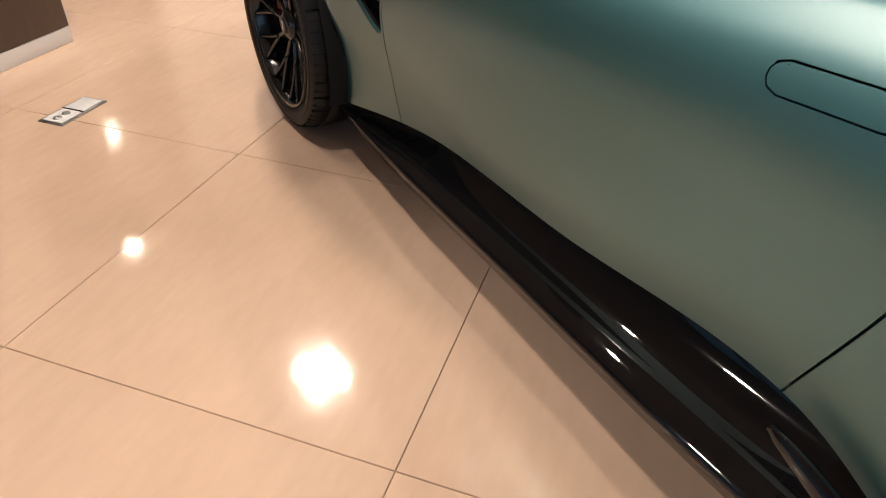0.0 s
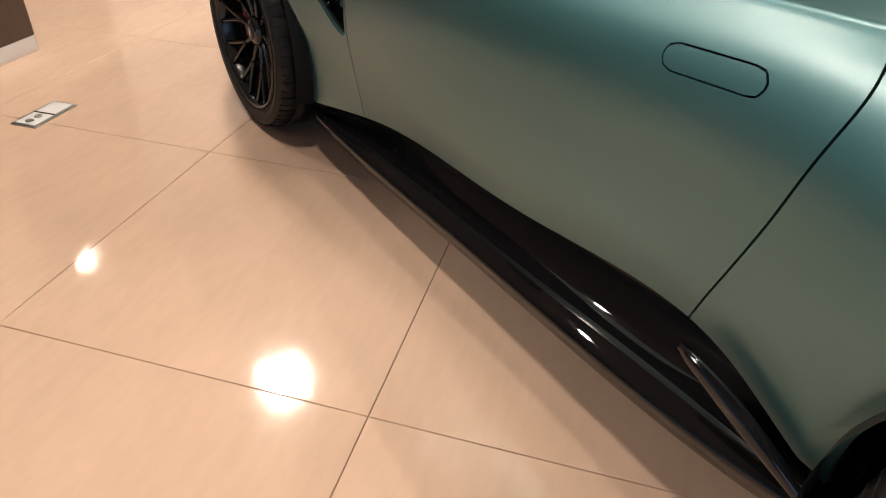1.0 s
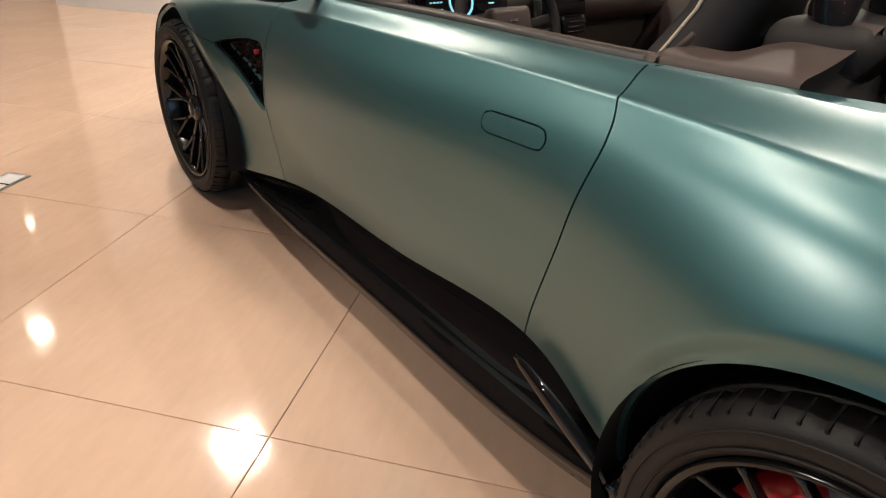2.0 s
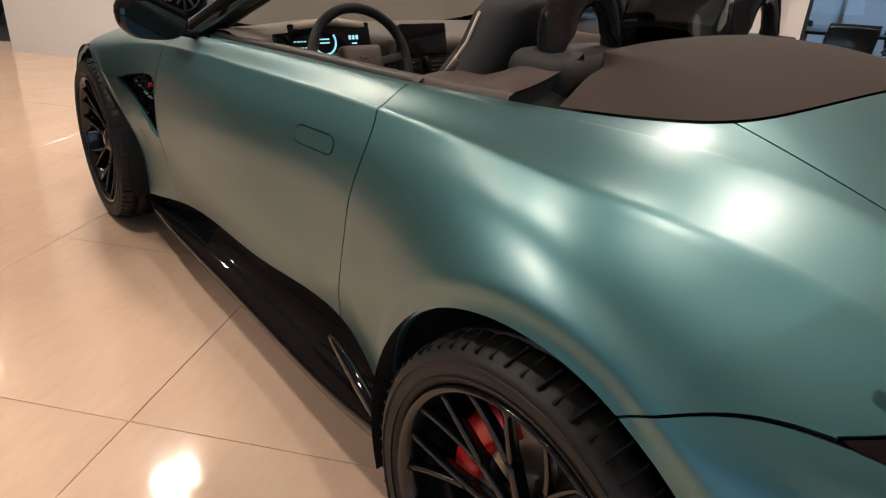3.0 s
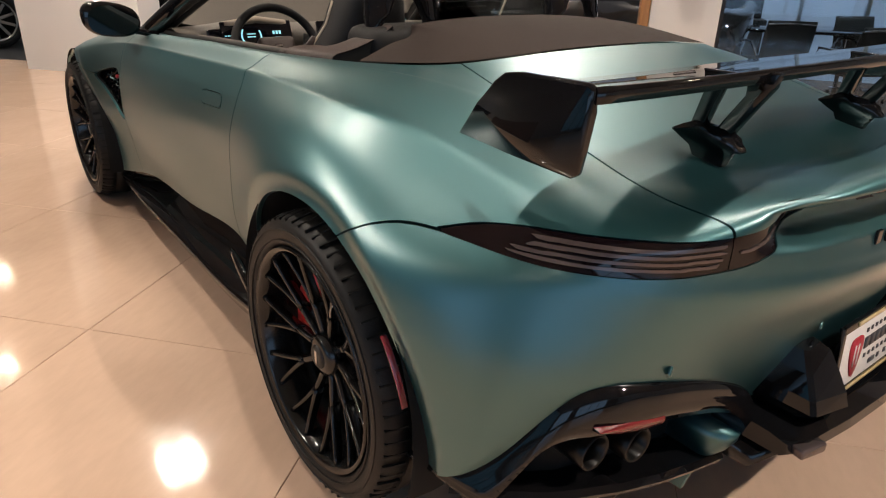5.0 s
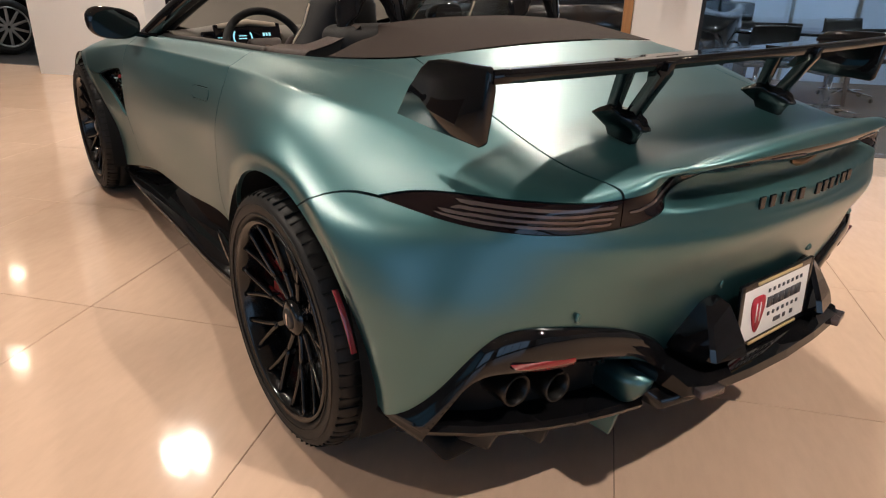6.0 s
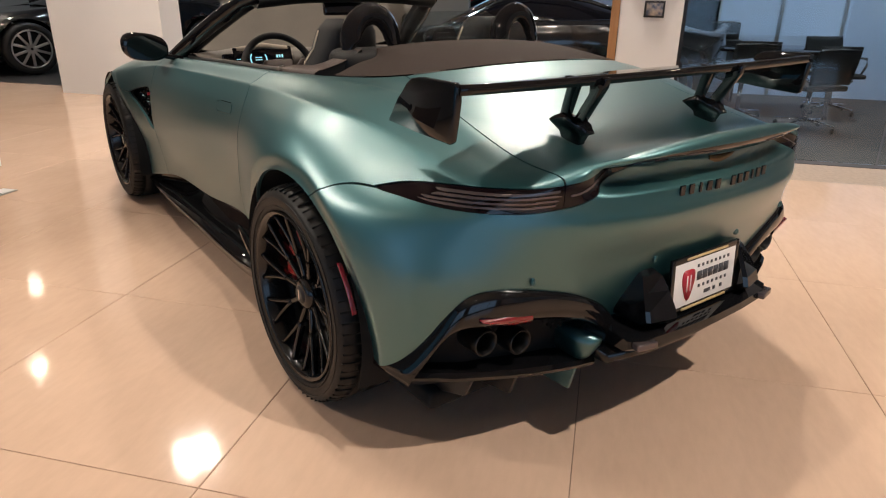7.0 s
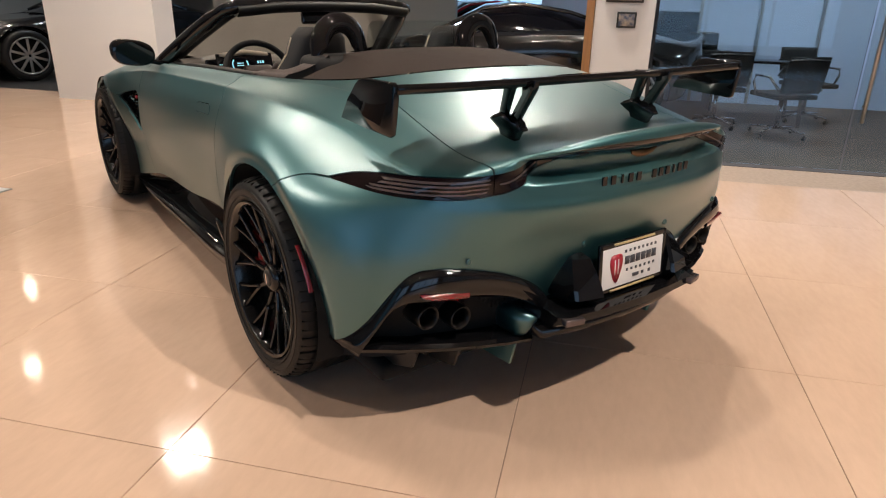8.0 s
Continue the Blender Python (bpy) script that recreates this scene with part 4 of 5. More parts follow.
# ---- rear wing ----
rows = []
for x in np.linspace(-.782, .782, 41):
    u = abs(x) / .782
    z0 = 1.056 + .006 * u ** 3
    lead, trail = -.435 + .02 * (1 - u), -.652
    rows.append([(x, y, z) for y, z in ((lead, z0 - .002), (lead - .015, z0 + .008), (lead - .08, z0 + .013), (trail + .04, z0 + .020), (trail + .006, z0 + .036), (trail, z0 + .035), (trail - .002, z0 + .012), (trail + .06, z0 + .001), (lead - .07, z0 - .010), (lead - .015, z0 - .010))])
wing = part("wing_blade", loft(rows, True, True), CARBON, car, "gloss carbon rear wing blade")
for sx in (-1, 1):
    bm = prism([(-.351, .972), (-.40, 1.035), (-.440, 1.078), (-.462, 1.093), (-.50, 1.099), (-.636, 1.102), (-.648, 1.094), (-.647, 1.06), (-.638, 1.0), (-.633, .966), (-.622, .958), (-.48, .965)], .014, "x", .004)
    e = part("end_plate", bm, GLOSS, wing, "gloss black wing end plate")
    e.location = (sx * .784, 0, 0)
    # forked pylon
    px = sx * .315
    pyl = part("pylon", prism([(-.474, .953), (-.50, .966), (-.525, .978), (-.56, .972), (-.592, .972), (-.612, .952), (-.630, .940), (-.634, .931), (-.606, .929), (-.596, .89), (-.535, .89), (-.527, .930), (-.50, .944), (-.478, .947)], .026, "x", .005), GLOSS, wing, "gloss black forked pylon")
    pyl.location = (px, 0, 0)
    for name, outline in (("front_fork", [(-.513, .966), (-.545, .966), (-.566, 1.05), (-.592, 1.078), (-.520, 1.078), (-.540, 1.05)]), ("rear_fork", [(-.566, .962), (-.604, .960), (-.650, 1.035), (-.668, 1.06), (-.672, 1.088), (-.612, 1.082), (-.622, 1.04)])):
        leg = part(name, prism(outline, .020, "x", .004), GLOSS, wing)
        leg.location = (px, 0, 0)

# ---- open cabin ----
def edge_at(y):
    """Half width and height of the cabin opening's edge at y."""
    l = lines[-1]
    k = int(np.argmin(np.abs(l[:, 1] - y) + (l[:, 0] < .3) * 9))
    return l[k, 0], l[k, 2]


# tonneau: a domed brown cover behind the hoops
rows = []
half = lines[-1][lines[-1][:, 1] < .285]
for s in np.linspace(0, 1, 22):
    row = []
    for sx, arr in ((-1, half), (1, half[::-1])):
        for w, y, z in arr[:: max(1, len(arr) // 26)]:
            k = s
            x2 = sx * (w - .004) * (1 - k) + sx * min(w, .40) * k * .98
            y2 = (y + .003) * (1 - k) + .372 * k
            z2 = (z + .004) + .042 * math.sin(min(1, k * 1.25) * math.pi / 2) * (1 - (abs(x2) / .72) ** 4) - .0 * k
            row.append((x2, y2, z2))
    rows.append(row)
part("tonneau", loft(rows), FABRIC, car, "dark brown domed hood cover")
for sx in (-1, 1):
    rows = []
    for u in np.linspace(0, 1, 22):
        y = .392 + .262 * u
        w, z = edge_at(y)
        inner = (.455 + .05 * smooth01(np.array((u - .3) / .7)).item(), .372 + .288 * u, 1.082 - .085 * smooth01(np.array((u - .30) / .45)).item())
        row = [(sx * (w - .006), y, z - .01), (sx * (w - .007), y, z + .006)]
        for q in np.linspace(.08, 1, 14):
            z3 = z + .012 + .008 * math.sin(q * math.pi) + (inner[2] - z - .012) * q ** 2.3
            y3 = y + (inner[1] - y) * q ** 1.3
            row.append((sx * ((w - .007) * (1 - q) + inner[0] * q), y3, z3))
        row.append((sx * (inner[0] - .01), inner[1], inner[2] - .06))
        rows.append(row)
    part("side_fairing", loft(rows), BROWNLEATHER, car, "smooth brown leather fairing")
    rear = rows[0][1:-1]
    # black sheet under the rear edge, in place of the gap's shade
    gap = [[(p[0], p[1] + .002, p[2] - .003), (p[0], p[1] + .012, p[2] - .035), (p[0] - sx * .01, p[1] - .125 + .105 * k / len(rear), p[2] - .045 - .05 * k / len(rear))] for k, p in enumerate(rear)]
    part("fairing_gap", loft(gap), LINER, car, "black sheet standing in for the shade in the gap behind the fairing")
    # roll hoop
    cx = sx * .365
    pts = []
    for a in np.linspace(-.18 * math.pi, 1.18 * math.pi, 21):
        pts.append((cx + .095 * math.cos(a) * (1.06 if math.sin(a) < .2 else 1.0), .455, 1.085 + (.115 if math.sin(a) > 0 else .26) * math.sin(a)))
    bm = bmesh.new()
    r2 = []
    for p in pts:
        r2.append(.026)
    tube_into(bm, pts, r2, 12, squash=1.6)
    part("roll_hoop", bm, GLOSS, car, "gloss black roll hoop")
    part("hoop_base", box((.31, .19, .13), (cx, .452, 1.012), (0, 0, 0), bevel=.055, seg=6), LEATHER, car)
    # door top trim inside
    rows = []
    for y in np.linspace(.64, 1.80, 24):
        w, z = edge_at(y)
        rows.append([(sx * (w + .003), y, z + .001), (sx * (w - .004), y, z + .010), (sx * (w - .03), y, z + .012), (sx * (w - .06), y, z - .002), (sx * (w - .10), y, z - .06), (sx * (w - .12), y, z - .30)])
    part("door_trim", loft(rows), BROWNLEATHER, car, "brown leather door top")
    rows = []
    for y in np.linspace(.66, 1.78, 20):
        w, z = edge_at(y)
        rows.append([(sx * (w + .006), y, z - .004), (sx * (w + .006), y, z + .006), (sx * (w - .006), y, z + .012)])
    part("window_seal", loft(rows), SATIN, car)
    # seat
    sxo = sx * .36
    rows = []
    for z, y, h, d in ((.52, .88, .20, .10), (.66, .80, .235, .11), (.80, .74, .24, .10), (.92, .695, .215, .085), (1.0, .665, .17, .075), (1.06, .645, .135, .065), (1.13, .625, .12, .055), (1.175, .612, .085, .035)):
        ring = []
        for a in np.linspace(0, 2 * math.pi, 24, endpoint=False):
            c, s = math.cos(a), math.sin(a)
            ring.append((sxo + h * math.copysign(abs(c) ** .6, c), y + d * math.copysign(abs(s) ** .7, s) + (.05 * abs(c) ** 3), z))
        rows.append(ring)
    seat = part("seat_back", loft(rows, True, True), LEATHER, car, "black leather sports seat")
    part("seat_cushion", box((.46, .50, .16), (sxo, 1.05, .50), (6, 0, 0), bevel=.06, seg=3), LEATHER, seat)
    side = [(sxo + sg * (h + .001), y + .045, z) for sg in (-1,) for z, y, h in ((.70, .785, .237), (.80, .74, .24), (.92, .695, .215), (1.0, .665, .17), (1.06, .645, .135), (1.13, .625, .12))]
    part("seat_piping", tube(side, .004, 6), STITCH, seat, "pale stitched piping")
    part("seat_inset", box((.26, .05, .36), (sxo, .70, .86), (17, 0, 0), bevel=.02, seg=2), BROWNLEATHER, seat)
    part("belt_guide", tube([(sxo - .21, .70, .93), (sxo - .22, .66, .99), (sxo - .205, .64, 1.03)], [.012, .016, .01], 8, squash=.5), BROWNLEATHER, seat)

# dashboard
rows = []
for x in np.linspace(-.68, .68, 31):
    u = abs(x) / .68
    hood = .040 * math.exp(-((x + .37) / .17) ** 2)
    rows.append([(x, 2.04 - .20 * u ** 3, .935), (x, 1.90 - .10 * u ** 3, .955), (x, 1.74 - .06 * u ** 2, .965 + hood * .6), (x, 1.60, .955 + hood), (x, 1.555, .935 + hood * .9), (x, 1.56, .90 + hood * .3), (x, 1.60, .84), (x, 1.60, .76), (x, 1.68, .60)])
part("dashboard", loft(rows), TAUPE, car, "taupe leather dashboard")
for sx, lo, hi in ((-1, .50, .69), (1, .10, .69)):
    rows = []
    for x in np.linspace(lo, hi, 14):
        rows.append([(sx * x, 1.552, .935), (sx * x, 1.535, .92), (sx * x, 1.53, .88), (sx * x, 1.545, .845), (sx * x, 1.58, .83)])
    part("dash_panel", loft(rows), TAN if sx < 0 else BROWNLEATHER, car, "soft leather dash panel")
part("cluster_hood", tube([(-.54, 1.57, .93), (-.50, 1.56, .985), (-.37, 1.55, 1.003), (-.24, 1.56, .985), (-.20, 1.57, .93)], .014, 8), TAN, car)
cl = part("instrument_display", box((.31, .012, .115), (-.37, 1.54, .94), (-18, 0, 0), bevel=.03, seg=3), SCREEN, car, "black lit instrument display")
bm = bmesh.new()
for k in range(34):
    a = radians(-215 + k * 7.3)
    box_into(bm, (.006, .003, .008), (-.03 + .042 * math.cos(a), -.008, -.003 + .042 * math.sin(a)), (0, -math.degrees(a), 0), bevel=0)
for dz in (.008, -.004):
    box_into(bm, (.036, .003, .004), (-.03, -.008, -.003 + dz), bevel=0)
for dx in (0, .014, .028):
    box_into(bm, (.009, .003, .014), (.07 + dx, -.008, .008), bevel=0)
box_into(bm, (.02, .003, .004), (.085, -.008, -.012), bevel=0)
for dx in range(4):
    box_into(bm, (.008, .003, .004), (-.14 + dx * .012, -.008, .0), bevel=0)
    box_into(bm, (.008, .003, .003), (-.14 + dx * .012, -.008, -.02), bevel=0)
marks = part("dial_mark", bm, DIAL, cl, "glowing pale blue dial ring and digits", smooth=False)
marks.matrix_basis = pose(-.37, 1.54, .94, -18, 0, 0)
tagged(marks, kind="stuff")
part("centre_screen", box((.21, .02, .115), (0, 1.51, .935), (-14, 0, 0), bevel=.006), SCREEN, car, "black centre screen")
part("side_cluster", box((.10, .02, .07), (-.535, 1.545, .935), (-15, 0, 18), bevel=.015, seg=3), SCREEN, car)
for x in (-.065, .065):
    v = part("air_vent", box((.10, .04, .06), (x, 1.51, .845), (-10, 0, 0), bevel=.012), SATIN, car, "black air vent")
    bm = bmesh.new()
    for k in range(3):
        box_into(bm, (.08, .01, .003), (x, 1.487, .828 + k * .016), bevel=0)
    part("vent_slats", bm, CHROME, v)
part("centre_console", box((.22, .85, .30), (0, 1.12, .56), (4, 0, 0), bevel=.05, seg=3), LEATHER, car, "dark centre console")
bm = bmesh.new()
for k in range(5):
    box_into(bm, (.022, .012, .012), (-.06 + k * .03, 1.42, .735), (30, 0, 0), bevel=.003)
part("console_buttons", bm, CHROME, car)
# steering wheel
sw = pose(-.37, 1.343, .905, -66, 0, 0)
ring = [(.172 * math.cos(a) * 1.02, .168 * math.sin(a) if math.sin(a) > -.75 else -.128, 0) for a in np.linspace(0, 2 * math.pi, 48, endpoint=False)]
bm = tube(ring, .0165, 10, closed=True)
st = part("steering_wheel", bm, LEATHER, car, "black leather steering wheel")
st.matrix_basis = pose(-.37, 1.343, .905, 68, 0, 0)
part("airbag_cover", box((.15, .12, .045), (0, -.01, -.005), bevel=.022, seg=3), BROWNLEATHER, st)
bm = bmesh.new()
box_into(bm, (.12, .03, .018), (-.11, .0, -.01), (0, 0, -8), bevel=.006)
box_into(bm, (.12, .03, .018), (.11, .0, -.01), (0, 0, 8), bevel=.006)
box_into(bm, (.03, .10, .018), (0, -.09, -.01), bevel=.006)
part("wheel_spokes", bm, SATIN, st)
part("wheel_badge", box((.03, .01, .003), (0, .01, .019), bevel=.001), CHROME, st)
part("paddle", box((.03, .10, .008), (.15, .02, -.04), (0, 0, -12), bevel=.004), SATIN, st)
part("steering_column", tube([(-.37, 1.36, .90), (-.37, 1.60, .83)], .045, 14), SATIN, car)
part("cabin_floor", box((1.3, 1.7, .04), (0, 1.15, .36), bevel=.01), LEATHER, car)
part("rear_bulkhead", box((.98, .05, .5), (0, .47, .72), bevel=.02), LEATHER, car)

# windscreen
def pillar(s):
    """From base to header corner, left side."""
    return (-.705 + .175 * s + .02 * s * s, 1.93 - .62 * s, .925 + .315 * s - .03 * s * (1 - s) * -1)
rows = []
frame_pts = [pillar(s) for s in np.linspace(0, .93, 12)]
corner = [(-.505, 1.298, 1.232), (-.47, 1.285, 1.243), (-.40, 1.283, 1.249)]
header = [(x, 1.283 + .04 * (1 - (x / .40) ** 2), 1.249 + .012 * (1 - (x / .40) ** 2)) for x in np.linspace(-.30, .30, 9)]
allp = frame_pts + corner + header
allp += [(-p[0], p[1], p[2]) for p in (frame_pts + corner)[::-1]]
rad = [.040 if abs(p[0]) > .56 else .032 for p in allp]
part("windscreen_frame", tube(allp, rad, 12, squash=1.0), GLOSS, car, "gloss black windscreen frame")
part("header_trim", loft([[(x, y - .01, z + .012), (x, y - .055, z + .004), (x, y - .06, z - .02), (x, y - .03, z - .045), (x, y + .03, z - .035)] for x, y, z in [(-.49, 1.30, 1.235)] + header + [(.49, 1.30, 1.235)]]), SATIN, car)
for sx in (-1, 1):
    part("pillar_trim", tube([(sx * -(p[0] + .03), p[1] - .02, p[2] - .005) for p in frame_pts], .03, 8), LEATHER, car)
rows = []
for s in np.linspace(0.0, 1.0, 10):
    x0, y0, z0 = pillar(s * .93)
    rows.append([(x0 * -c, y0 + .12 * (1 - c * c) * (1 - s * .7), z0 + .004) for c in np.linspace(-1, 1, 15)])
pane = part("windscreen", loft(rows), TINT, car, "clear raked windscreen")
pane.visible_shadow = False
part("inner_mirror", box((.22, .03, .065), (0, 1.36, 1.185), (-8, 0, 0), bevel=.02, seg=3), GLOSS, car, "black inner mirror")
part("mirror_stem", tube([(0, 1.37, 1.21), (0, 1.42, 1.245)], .012, 8), SATIN, car)
# wind deflector between the hoops
d = part("wind_deflector", prism([(-.24, 1.06), (.24, 1.06), (.22, 1.19), (.20, 1.205), (-.20, 1.205), (-.22, 1.19)], .005, "y", .001), GLASS, car, "clear wind deflector between the hoops")
d.location = (0, .46, 0)
d.visible_shadow = False

# door mirrors
for sx in (-1, 1):
    rows = []
    for t, y in ((0.0, 1.700), (.55, 1.702), (.9, 1.712), (1.0, 1.735), (.97, 1.775), (.80, 1.815), (.5, 1.845), (.15, 1.858)):
        r = []
        for a in np.linspace(0, 2 * math.pi, 28, endpoint=False):
            c, s = math.cos(a), math.sin(a)
            w = .107 * math.copysign(abs(c) ** .75, c)
            h = (.066 + .006 * c * sx) * math.copysign(abs(s) ** .8, s)
            r.append((sx * .890 + w * t, y, 1.0 + h * t + .012 * (w * sx) / .1 * t))
        rows.append(r)
    m = part("door_mirror", loft(rows, True, True), GLOSS, car, "gloss black door mirror")
    rows = []
    for t in (0.001, .5, .86):
        rows.append([(sx * .890 + .107 * math.copysign(abs(math.cos(a)) ** .75, math.cos(a)) * t, 1.6985, 1.0 + .066 * math.copysign(abs(math.sin(a)) ** .8, math.sin(a)) * t) for a in np.linspace(0, 2 * math.pi, 28, endpoint=False)])
    part("mirror_glass", loft(rows, True), MIRROR, m, "mirror glass")
    part("mirror_arm", tube([(sx * .72, 1.74, .935), (sx * .78, 1.745, .948), (sx * .85, 1.75, .962), (sx * .89, 1.76, .975)], [.022, .017, .017, .022], 10, squash=.7), GLOSS, m)

# ---- things round the car ----
def placed(ob, a, b, z=0.0, turn=0.0):
    c = room(a, b, z)
    ob.matrix_basis = pose(c.x, c.y, c.z, 0, 0, ROOM_TURN + turn)
    return ob


# dark wooden counter with a pale plinth
counter = placed(tagged(new("counter"), "dark brown wooden counter on a pale plinth", "counter"), 0.46, 2.30)
part("body", box((2.4, .75, 1.03), (0, .40, .59), bevel=.006), DARKWOOD, counter)
part("plinth", box((2.394, .744, .075), (0, .40, .0375), bevel=.004), WALL, counter, "pale metal plinth")
part("top", box((2.44, .79, .03), (0, .40, 1.115), bevel=.006), DARKWOOD, counter)

# floor socket box
sock = placed(tagged(new("floor_socket"), "silver metal floor socket box set in the tiles", "socket"), 1.06, 1.775)
part("plate", box((.235, .115, .006), (0, 0, .002), bevel=.002), STEEL, sock)
part("lid", box((.10, .09, .005), (.055, 0, .006), bevel=.002), WHITEP, sock)
part("socket_panel", box((.10, .09, .003), (-.055, 0, .006), bevel=.001), WHITEP, sock)
for dx in (-.078, -.034):
    bm = revolve([(0, .001), (.004, .001), (.004, .014), (.0, .017)], 24)
    o = part("socket", bm, STEEL, sock)
    o.matrix_basis = pose(dx, 0, .007, 0, -90, 0)
part("hinge", box((.004, .10, .004), (.0, 0, .008), bevel=.001), SATIN, sock)

# wooden door frame and pictures by the pier
slab("door_1_frame", 3.53, 3.77, -2.035, -1.97, 0, 2.6, WOOD, label="orange-brown wooden door frame", category="door frame")
for b, z, w, h in ((-2.30, 1.155, .155, .125), (-2.27, 1.37, .30, .16)):
    pic = placed(tagged(new("picture_frame"), "small dark framed picture on the white pier", "picture", "pictures on the pier"), 3.545, b, z)
    part("frame", box((.02, w, h), (-.008, 0, 0), bevel=.003), SATIN, pic)
    part("picture", box((.004, w - .03, h - .03), (-.020, 0, 0), bevel=.001), PICTURE, pic)

# glass front of the office
for k, (b0, b1) in enumerate(((-4.15, -2.53), (-5.65, -4.17), (-7.2, -5.67))):
    g = slab("glass_pane_%d" % (k + 1), 3.60, 3.612, b0, b1, .02, 2.4, GLASS, label="clear full-height office glass pane", category="glass wall")
    g.visible_shadow = False
# unseen head and wall, set low to keep office lamps' reflections off the tiles
rail = slab("trim_glass_head", 3.57, 3.65, -7.2, -2.53, 2.4, 2.46, STEEL, label="thin steel head rail over the glass", category="trim")
slab("wall_over_glass", 3.56, 3.68, -7.2, -2.53, 2.46, CEIL, WALL, label="unseen white wall over the office glass, blocking the office lamps", category="wall")
pull = placed(tagged(new("door_pull"), "long tubular steel pull handle on the glass door", "handle"), 3.55, -4.22)
part("bar", tube([(0, 0, .42), (0, 0, 1.75)], .016, 12), STEEL, pull)
for z in (.55, 1.6):
    part("standoff", tube([(0, 0, z), (.055, 0, z)], .01, 10), STEEL, pull)
slab("trim_pier_edge", 3.57, 3.63, -2.55, -2.525, 0, 2.4, SATIN, label="dark glass channel beside the pier", category="trim")

# office back wall: panels and mullions
for k in range(9):
    b = -2.6 - k * .75
    slab("trim_panel_%d" % (k + 1), 7.57, 7.6, b - .02, b + .02, 0, CEIL, STEEL, label="thin joint strip on the office wall", category="trim")


def office_chair(a, b, turn):
    ch = tagged(new("office_chair"), "black mesh office chair with chrome arms and base", "chair", "office chairs")
    rows = []
    for s in np.linspace(0, 1, 9):
        z, y, w = .47 + .36 * s, .22 + .07 * s, .22 + .01 * math.sin(3 * s)
        rows.append([(w * c, y - .03 * (1 - c * c) + dy, z) for c, dy in [(c, 0) for c in np.linspace(-1, 1, 9)] + [(c, .018) for c in np.linspace(1, -1, 9)]])
    part("backrest", loft(rows, True, True), LEATHER, ch)
    part("seat", box((.46, .46, .05), (0, 0, .43), bevel=.02, seg=3), LEATHER, ch)
    for sx in (-1, 1):
        part("armrest", tube([(sx * .24, .24, .50), (sx * .265, .10, .62), (sx * .265, -.12, .62), (sx * .25, -.16, .55), (sx * .24, -.10, .42)], .013, 8), CHROME, ch)
    part("top_rail", tube([(-.22, .295, .80), (0, .272, .805), (.22, .295, .80)], .01, 8), CHROME, ch)
    part("column", tube([(0, 0, .08), (0, 0, .42)], .025, 12), CHROME, ch)
    for k in range(4):
        a2 = k * math.pi / 2 + .4
        part("base_leg", tube([(0, 0, .10), (.30 * math.cos(a2), .30 * math.sin(a2), .075)], [.022, .014], 8, squash=.7), CHROME, ch)
        part("castor", tube([(.29 * math.cos(a2), .29 * math.sin(a2), .03), (.31 * math.cos(a2), .31 * math.sin(a2), .03)], .028, 10), SATIN, ch)
    return placed(ch, a, b, 0, turn)


office_chair(5.15, -3.98, 115)
office_chair(5.55, -3.40, 100)
office_chair(6.3, -4.5, -70)
table = placed(tagged(new("meeting_table"), "dark glass-topped meeting table on chrome legs", "table"), 6.15, -3.55)
part("tabletop", box((.9, 1.9, .03), (0, 0, .70), bevel=.01), SCREEN, table)
for x in (-.35, .35):
    for y in (-.8, .8):
        part("leg", tube([(x, y, 0), (x * .9, y * .95, .69)], .022, 10), CHROME, table)
desk = placed(tagged(new("side_desk"), "dark office desk against the panelled wall", "desk"), 7.1, -3.05)
part("desktop", box((.8, 1.0, .04), (0, 0, .72), bevel=.006), SATIN, desk)
for y in (-.47, .47):
    part("side_panel", box((.75, .03, .70), (0, y, .35), bevel=.004), SATIN, desk)
mon = placed(tagged(new("computer_monitor"), "black computer monitor standing on the desk", "monitor"), 7.0, -3.0, .742)
part("screen", box((.03, .52, .33), (-.02, 0, .28), bevel=.006), SCREEN, mon)
part("stand", box((.05, .06, .2), (.02, 0, .1), bevel=.004), SATIN, mon)
part("foot", box((.18, .24, .015), (0, 0, .008), bevel=.004), SATIN, mon)
prn = placed(tagged(new("printer"), "black desktop printer on the office desk", "printer"), 7.1, -3.35, .742)
part("body", box((.36, .36, .20), (0, 0, .10), bevel=.02, seg=3), SATIN, prn)
part("tray", box((.12, .26, .02), (-.22, 0, .06), bevel=.004), SATIN, prn)

# inner wall past the column, with a dark screen
slab("wall_middle", 6.5, 6.62, -0.2, 3.3, 0, CEIL, GREYWALL, label="grey inner wall beyond the parked car", category="wall")
scr = placed(tagged(new("wall_screen"), "large black wall screen with a dark frame", "screen"), 6.49, 2.75, 1.62)
part("frame", box((.05, .95, .62), (-.025, 0, 0), bevel=.008), SATIN, scr)
part("panel", box((.006, .91, .58), (-.052, 0, 0), bevel=.002), SCREEN, scr)
slab("window_3", 11.9, 11.98, -6.5, 2.5, 0.9, 3.3, WINDOWGLOW, label="bright blue daylight window at the far end", category="window")
for k in range(8):
    slab("trim_mullion_%d" % (k + 1), 11.84, 11.9, -6.4 + k * 1.25, -6.33 + k * 1.25, .9, 3.3, STEEL, label="slim window mullion", category="trim")


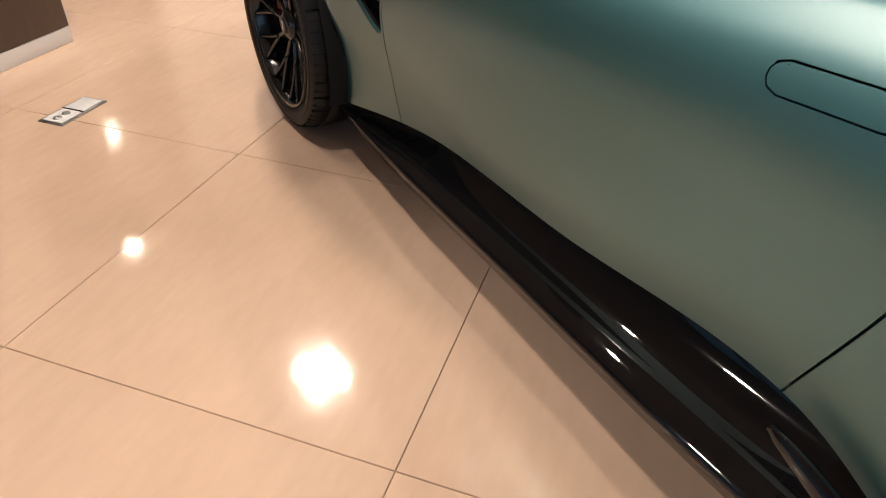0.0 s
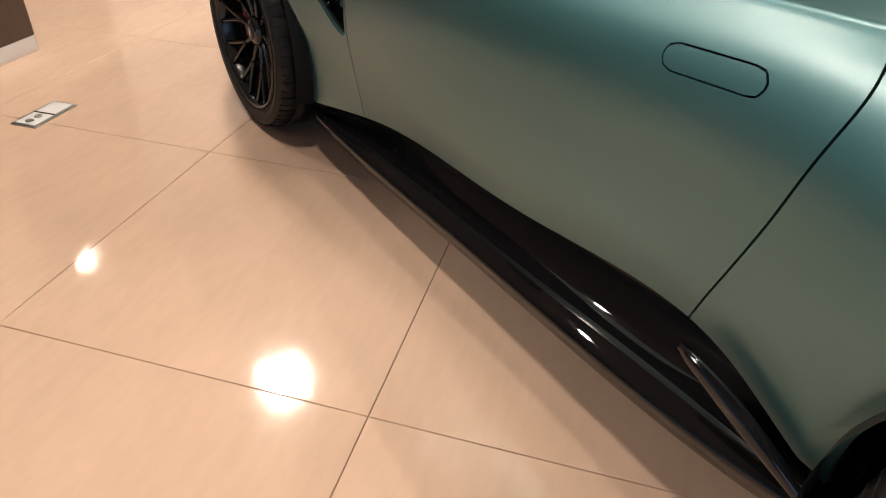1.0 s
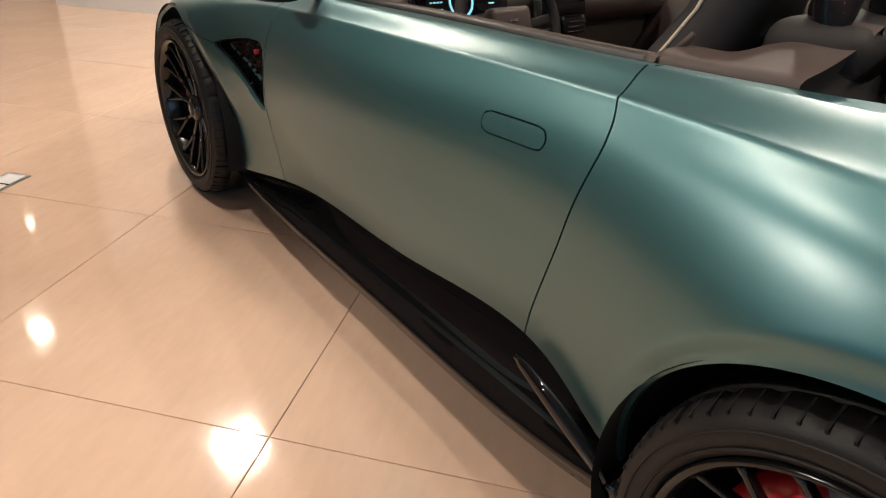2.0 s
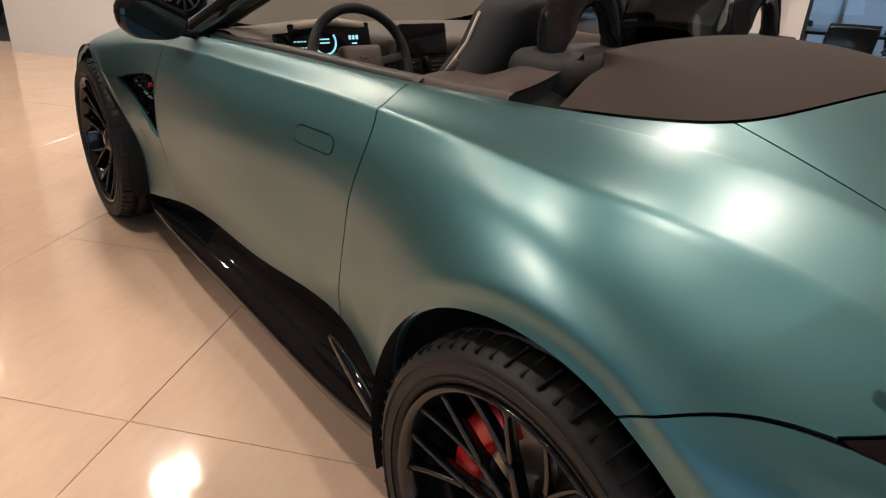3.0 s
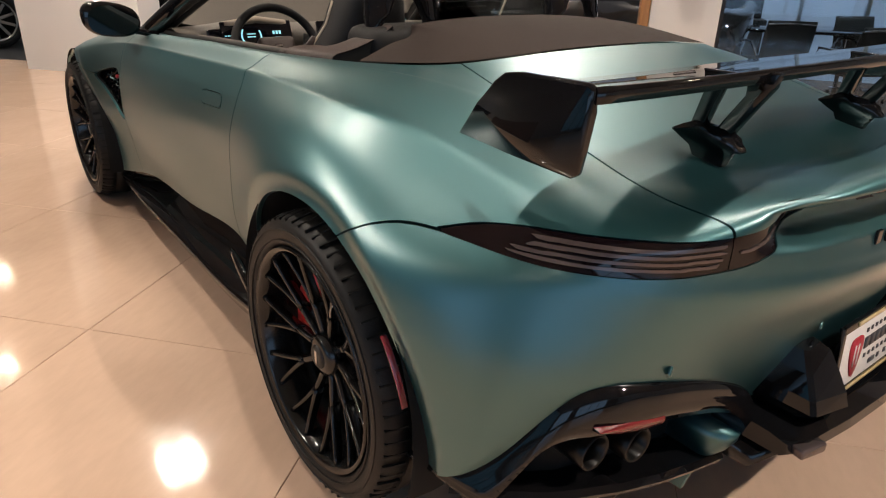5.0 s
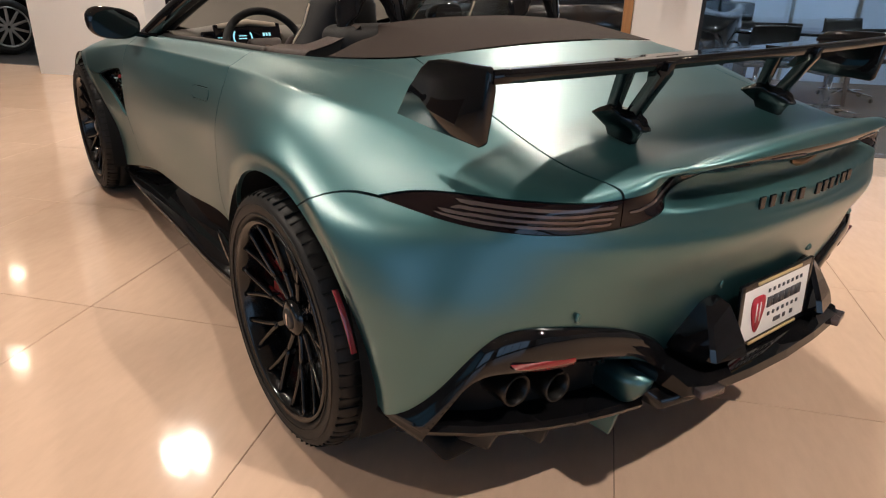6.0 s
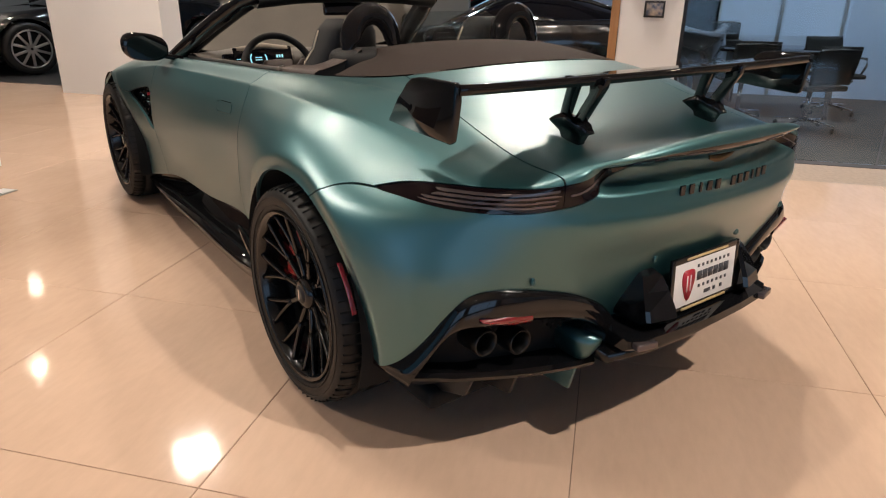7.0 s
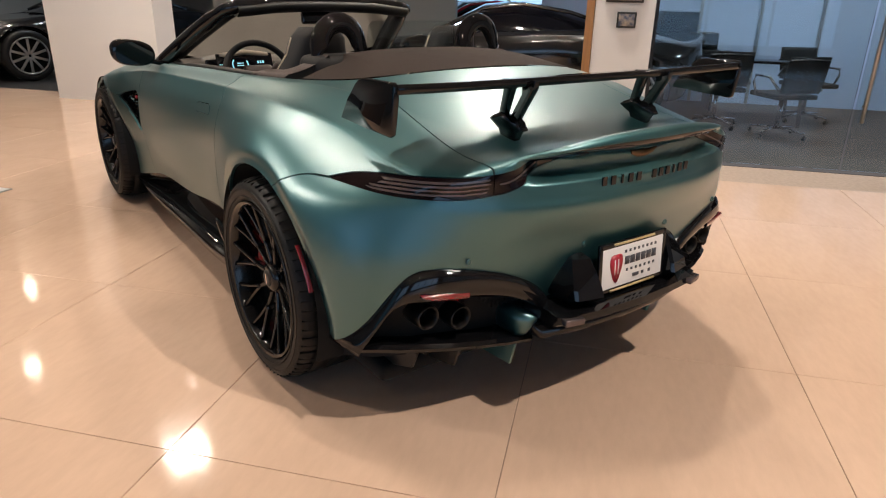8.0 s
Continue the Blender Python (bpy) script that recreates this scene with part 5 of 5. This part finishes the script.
def parked_car(a, b, turn, paint, label):
    """Another sports car, closed roof, further off."""
    c = tagged(new("parked_car"), label, "car", "parked cars")
    v, n, f = skin_mesh()
    keep = np.arange(NU * NV).reshape(NU, NV)[::5, ::4]
    sv, sn = v[keep.ravel()], n[keep.ravel()]
    k = np.arange(keep.size).reshape(keep.shape)
    q = np.stack([k[:-1, :-1].ravel(), k[1:, :-1].ravel(), k[1:, 1:].ravel(), k[:-1, 1:].ravel()], axis=1)
    if FLIPPED:
        q = q[:, ::-1]
    m = clip((sv - np.array([0, 1.3, 0]), sn, [tuple(t) for t in q.tolist()]), lambda p: arches(p + np.array([0, 1.3, 0])))
    panel("body", joined(m, mirrored(m)), paint, c, depth=.01)
    rows = []
    for y, w, z in ((-1.3, .50, .98), (-.9, .52, 1.08), (-.4, .53, 1.22), (.0, .54, 1.26), (.35, .55, 1.22), (.75, .60, 1.02), (.95, .62, .92)):
        rows.append([(w * 1.25, y, .93), (w * 1.12, y, .93 + (z - .93) * .6), (w * .8, y, .93 + (z - .93) * .95), (0, y, z + .01), (-w * .8, y, .93 + (z - .93) * .95), (-w * 1.12, y, .93 + (z - .93) * .6), (-w * 1.25, y, .93)])
    roof = part("glasshouse", loft(rows), SCREEN, c, "dark glazed cabin")
    for sx in (-1, 1):
        part("roof_rail", tube([(sx * .72, .85, .95), (sx * .60, .35, 1.19), (sx * .57, -.1, 1.24), (sx * .58, -.6, 1.17), (sx * .66, -1.2, 1.0)], .022, 8), paint, c)
        for y in (-1.3, 1.404):
            t = part("wheel", revolve([(.0, .26), (.01, .30), (.0, .345), (-.04, .36), (-.22, .36), (-.25, .30), (-.2, .26)], 40), RUBBER, c)
            t.matrix_basis = Matrix.Translation((sx * .93, y, .362)) @ (Matrix.Identity(4) if sx == 1 else Matrix.Diagonal((-1, 1, 1, 1)))
            part("rim_ring", revolve([(.008, .245), (.012, .255), (.008, .265), (-.02, .26), (-.02, .25)], 40), STEEL, t)
            sp = part("spoke", box((.02, .035, .22), (-.01, 0, .13), bevel=.004), STEEL, t)
            for i in range(1, 10):
                share(sp, pose(0, 0, 0, i * 36, 0, 0), t)
            part("disc", revolve([(-.06, .001), (-.06, .24), (-.08, .24), (-.08, .001)], 32), LINER, t)
    return placed(c, a, b, 0.002, turn)


parked_car(7.6, 6.1, 60, CARBLACK, "black sports car parked beyond the white column")
parked_car(5.9, -1.05, 8, CARBLACK, "black convertible parked behind the glass")
parked_car(8.6, -.1, 30, CARRED, "red sports car parked further back")
parked_car(9.4, -2.6, 20, CARWHITE, "silver car parked by the far window")

# potted palm by the inner wall
palm = placed(tagged(new("potted_palm"), "green potted palm by the grey wall", "plant"), 6.15, .95)
part("pot", revolve([(0, .001), (0, .14), (.3, .18), (.3, .16), (.27, .001)], 28), SATIN, palm).matrix_basis = pose(0, 0, 0, 0, -90, 0)
rng = random.Random(4)
bm = bmesh.new()
for k in range(16):
    a, up = k * 2.4, rng.uniform(.35, .8)
    prev = None
    for s in np.linspace(0, 1, 7):
        r = .55 * s
        c = Vector((r * math.cos(a), r * math.sin(a), .5 + up * math.sin(s * 2.0)))
        side = Vector((-math.sin(a), math.cos(a), 0)) * (.012 + .10 * s * (1 - s) * 2)
        if prev and s < .99:
            for sg in (-1, 1):
                d = Vector((math.cos(a), math.sin(a), -.4)) * .06
                q = [bm.verts.new(p) for p in (c, c + side * sg + d, c + side * sg * 1.4 + d * 2, c + Vector((math.cos(a), math.sin(a), 0)) * .02)]
                bm.faces.new(q)
        prev = c
part("fronds", bm, LEAF, palm, smooth=False)
part("stem", tube([(0, 0, .25), (0, 0, .6)], .02, 8), LEAF, palm)
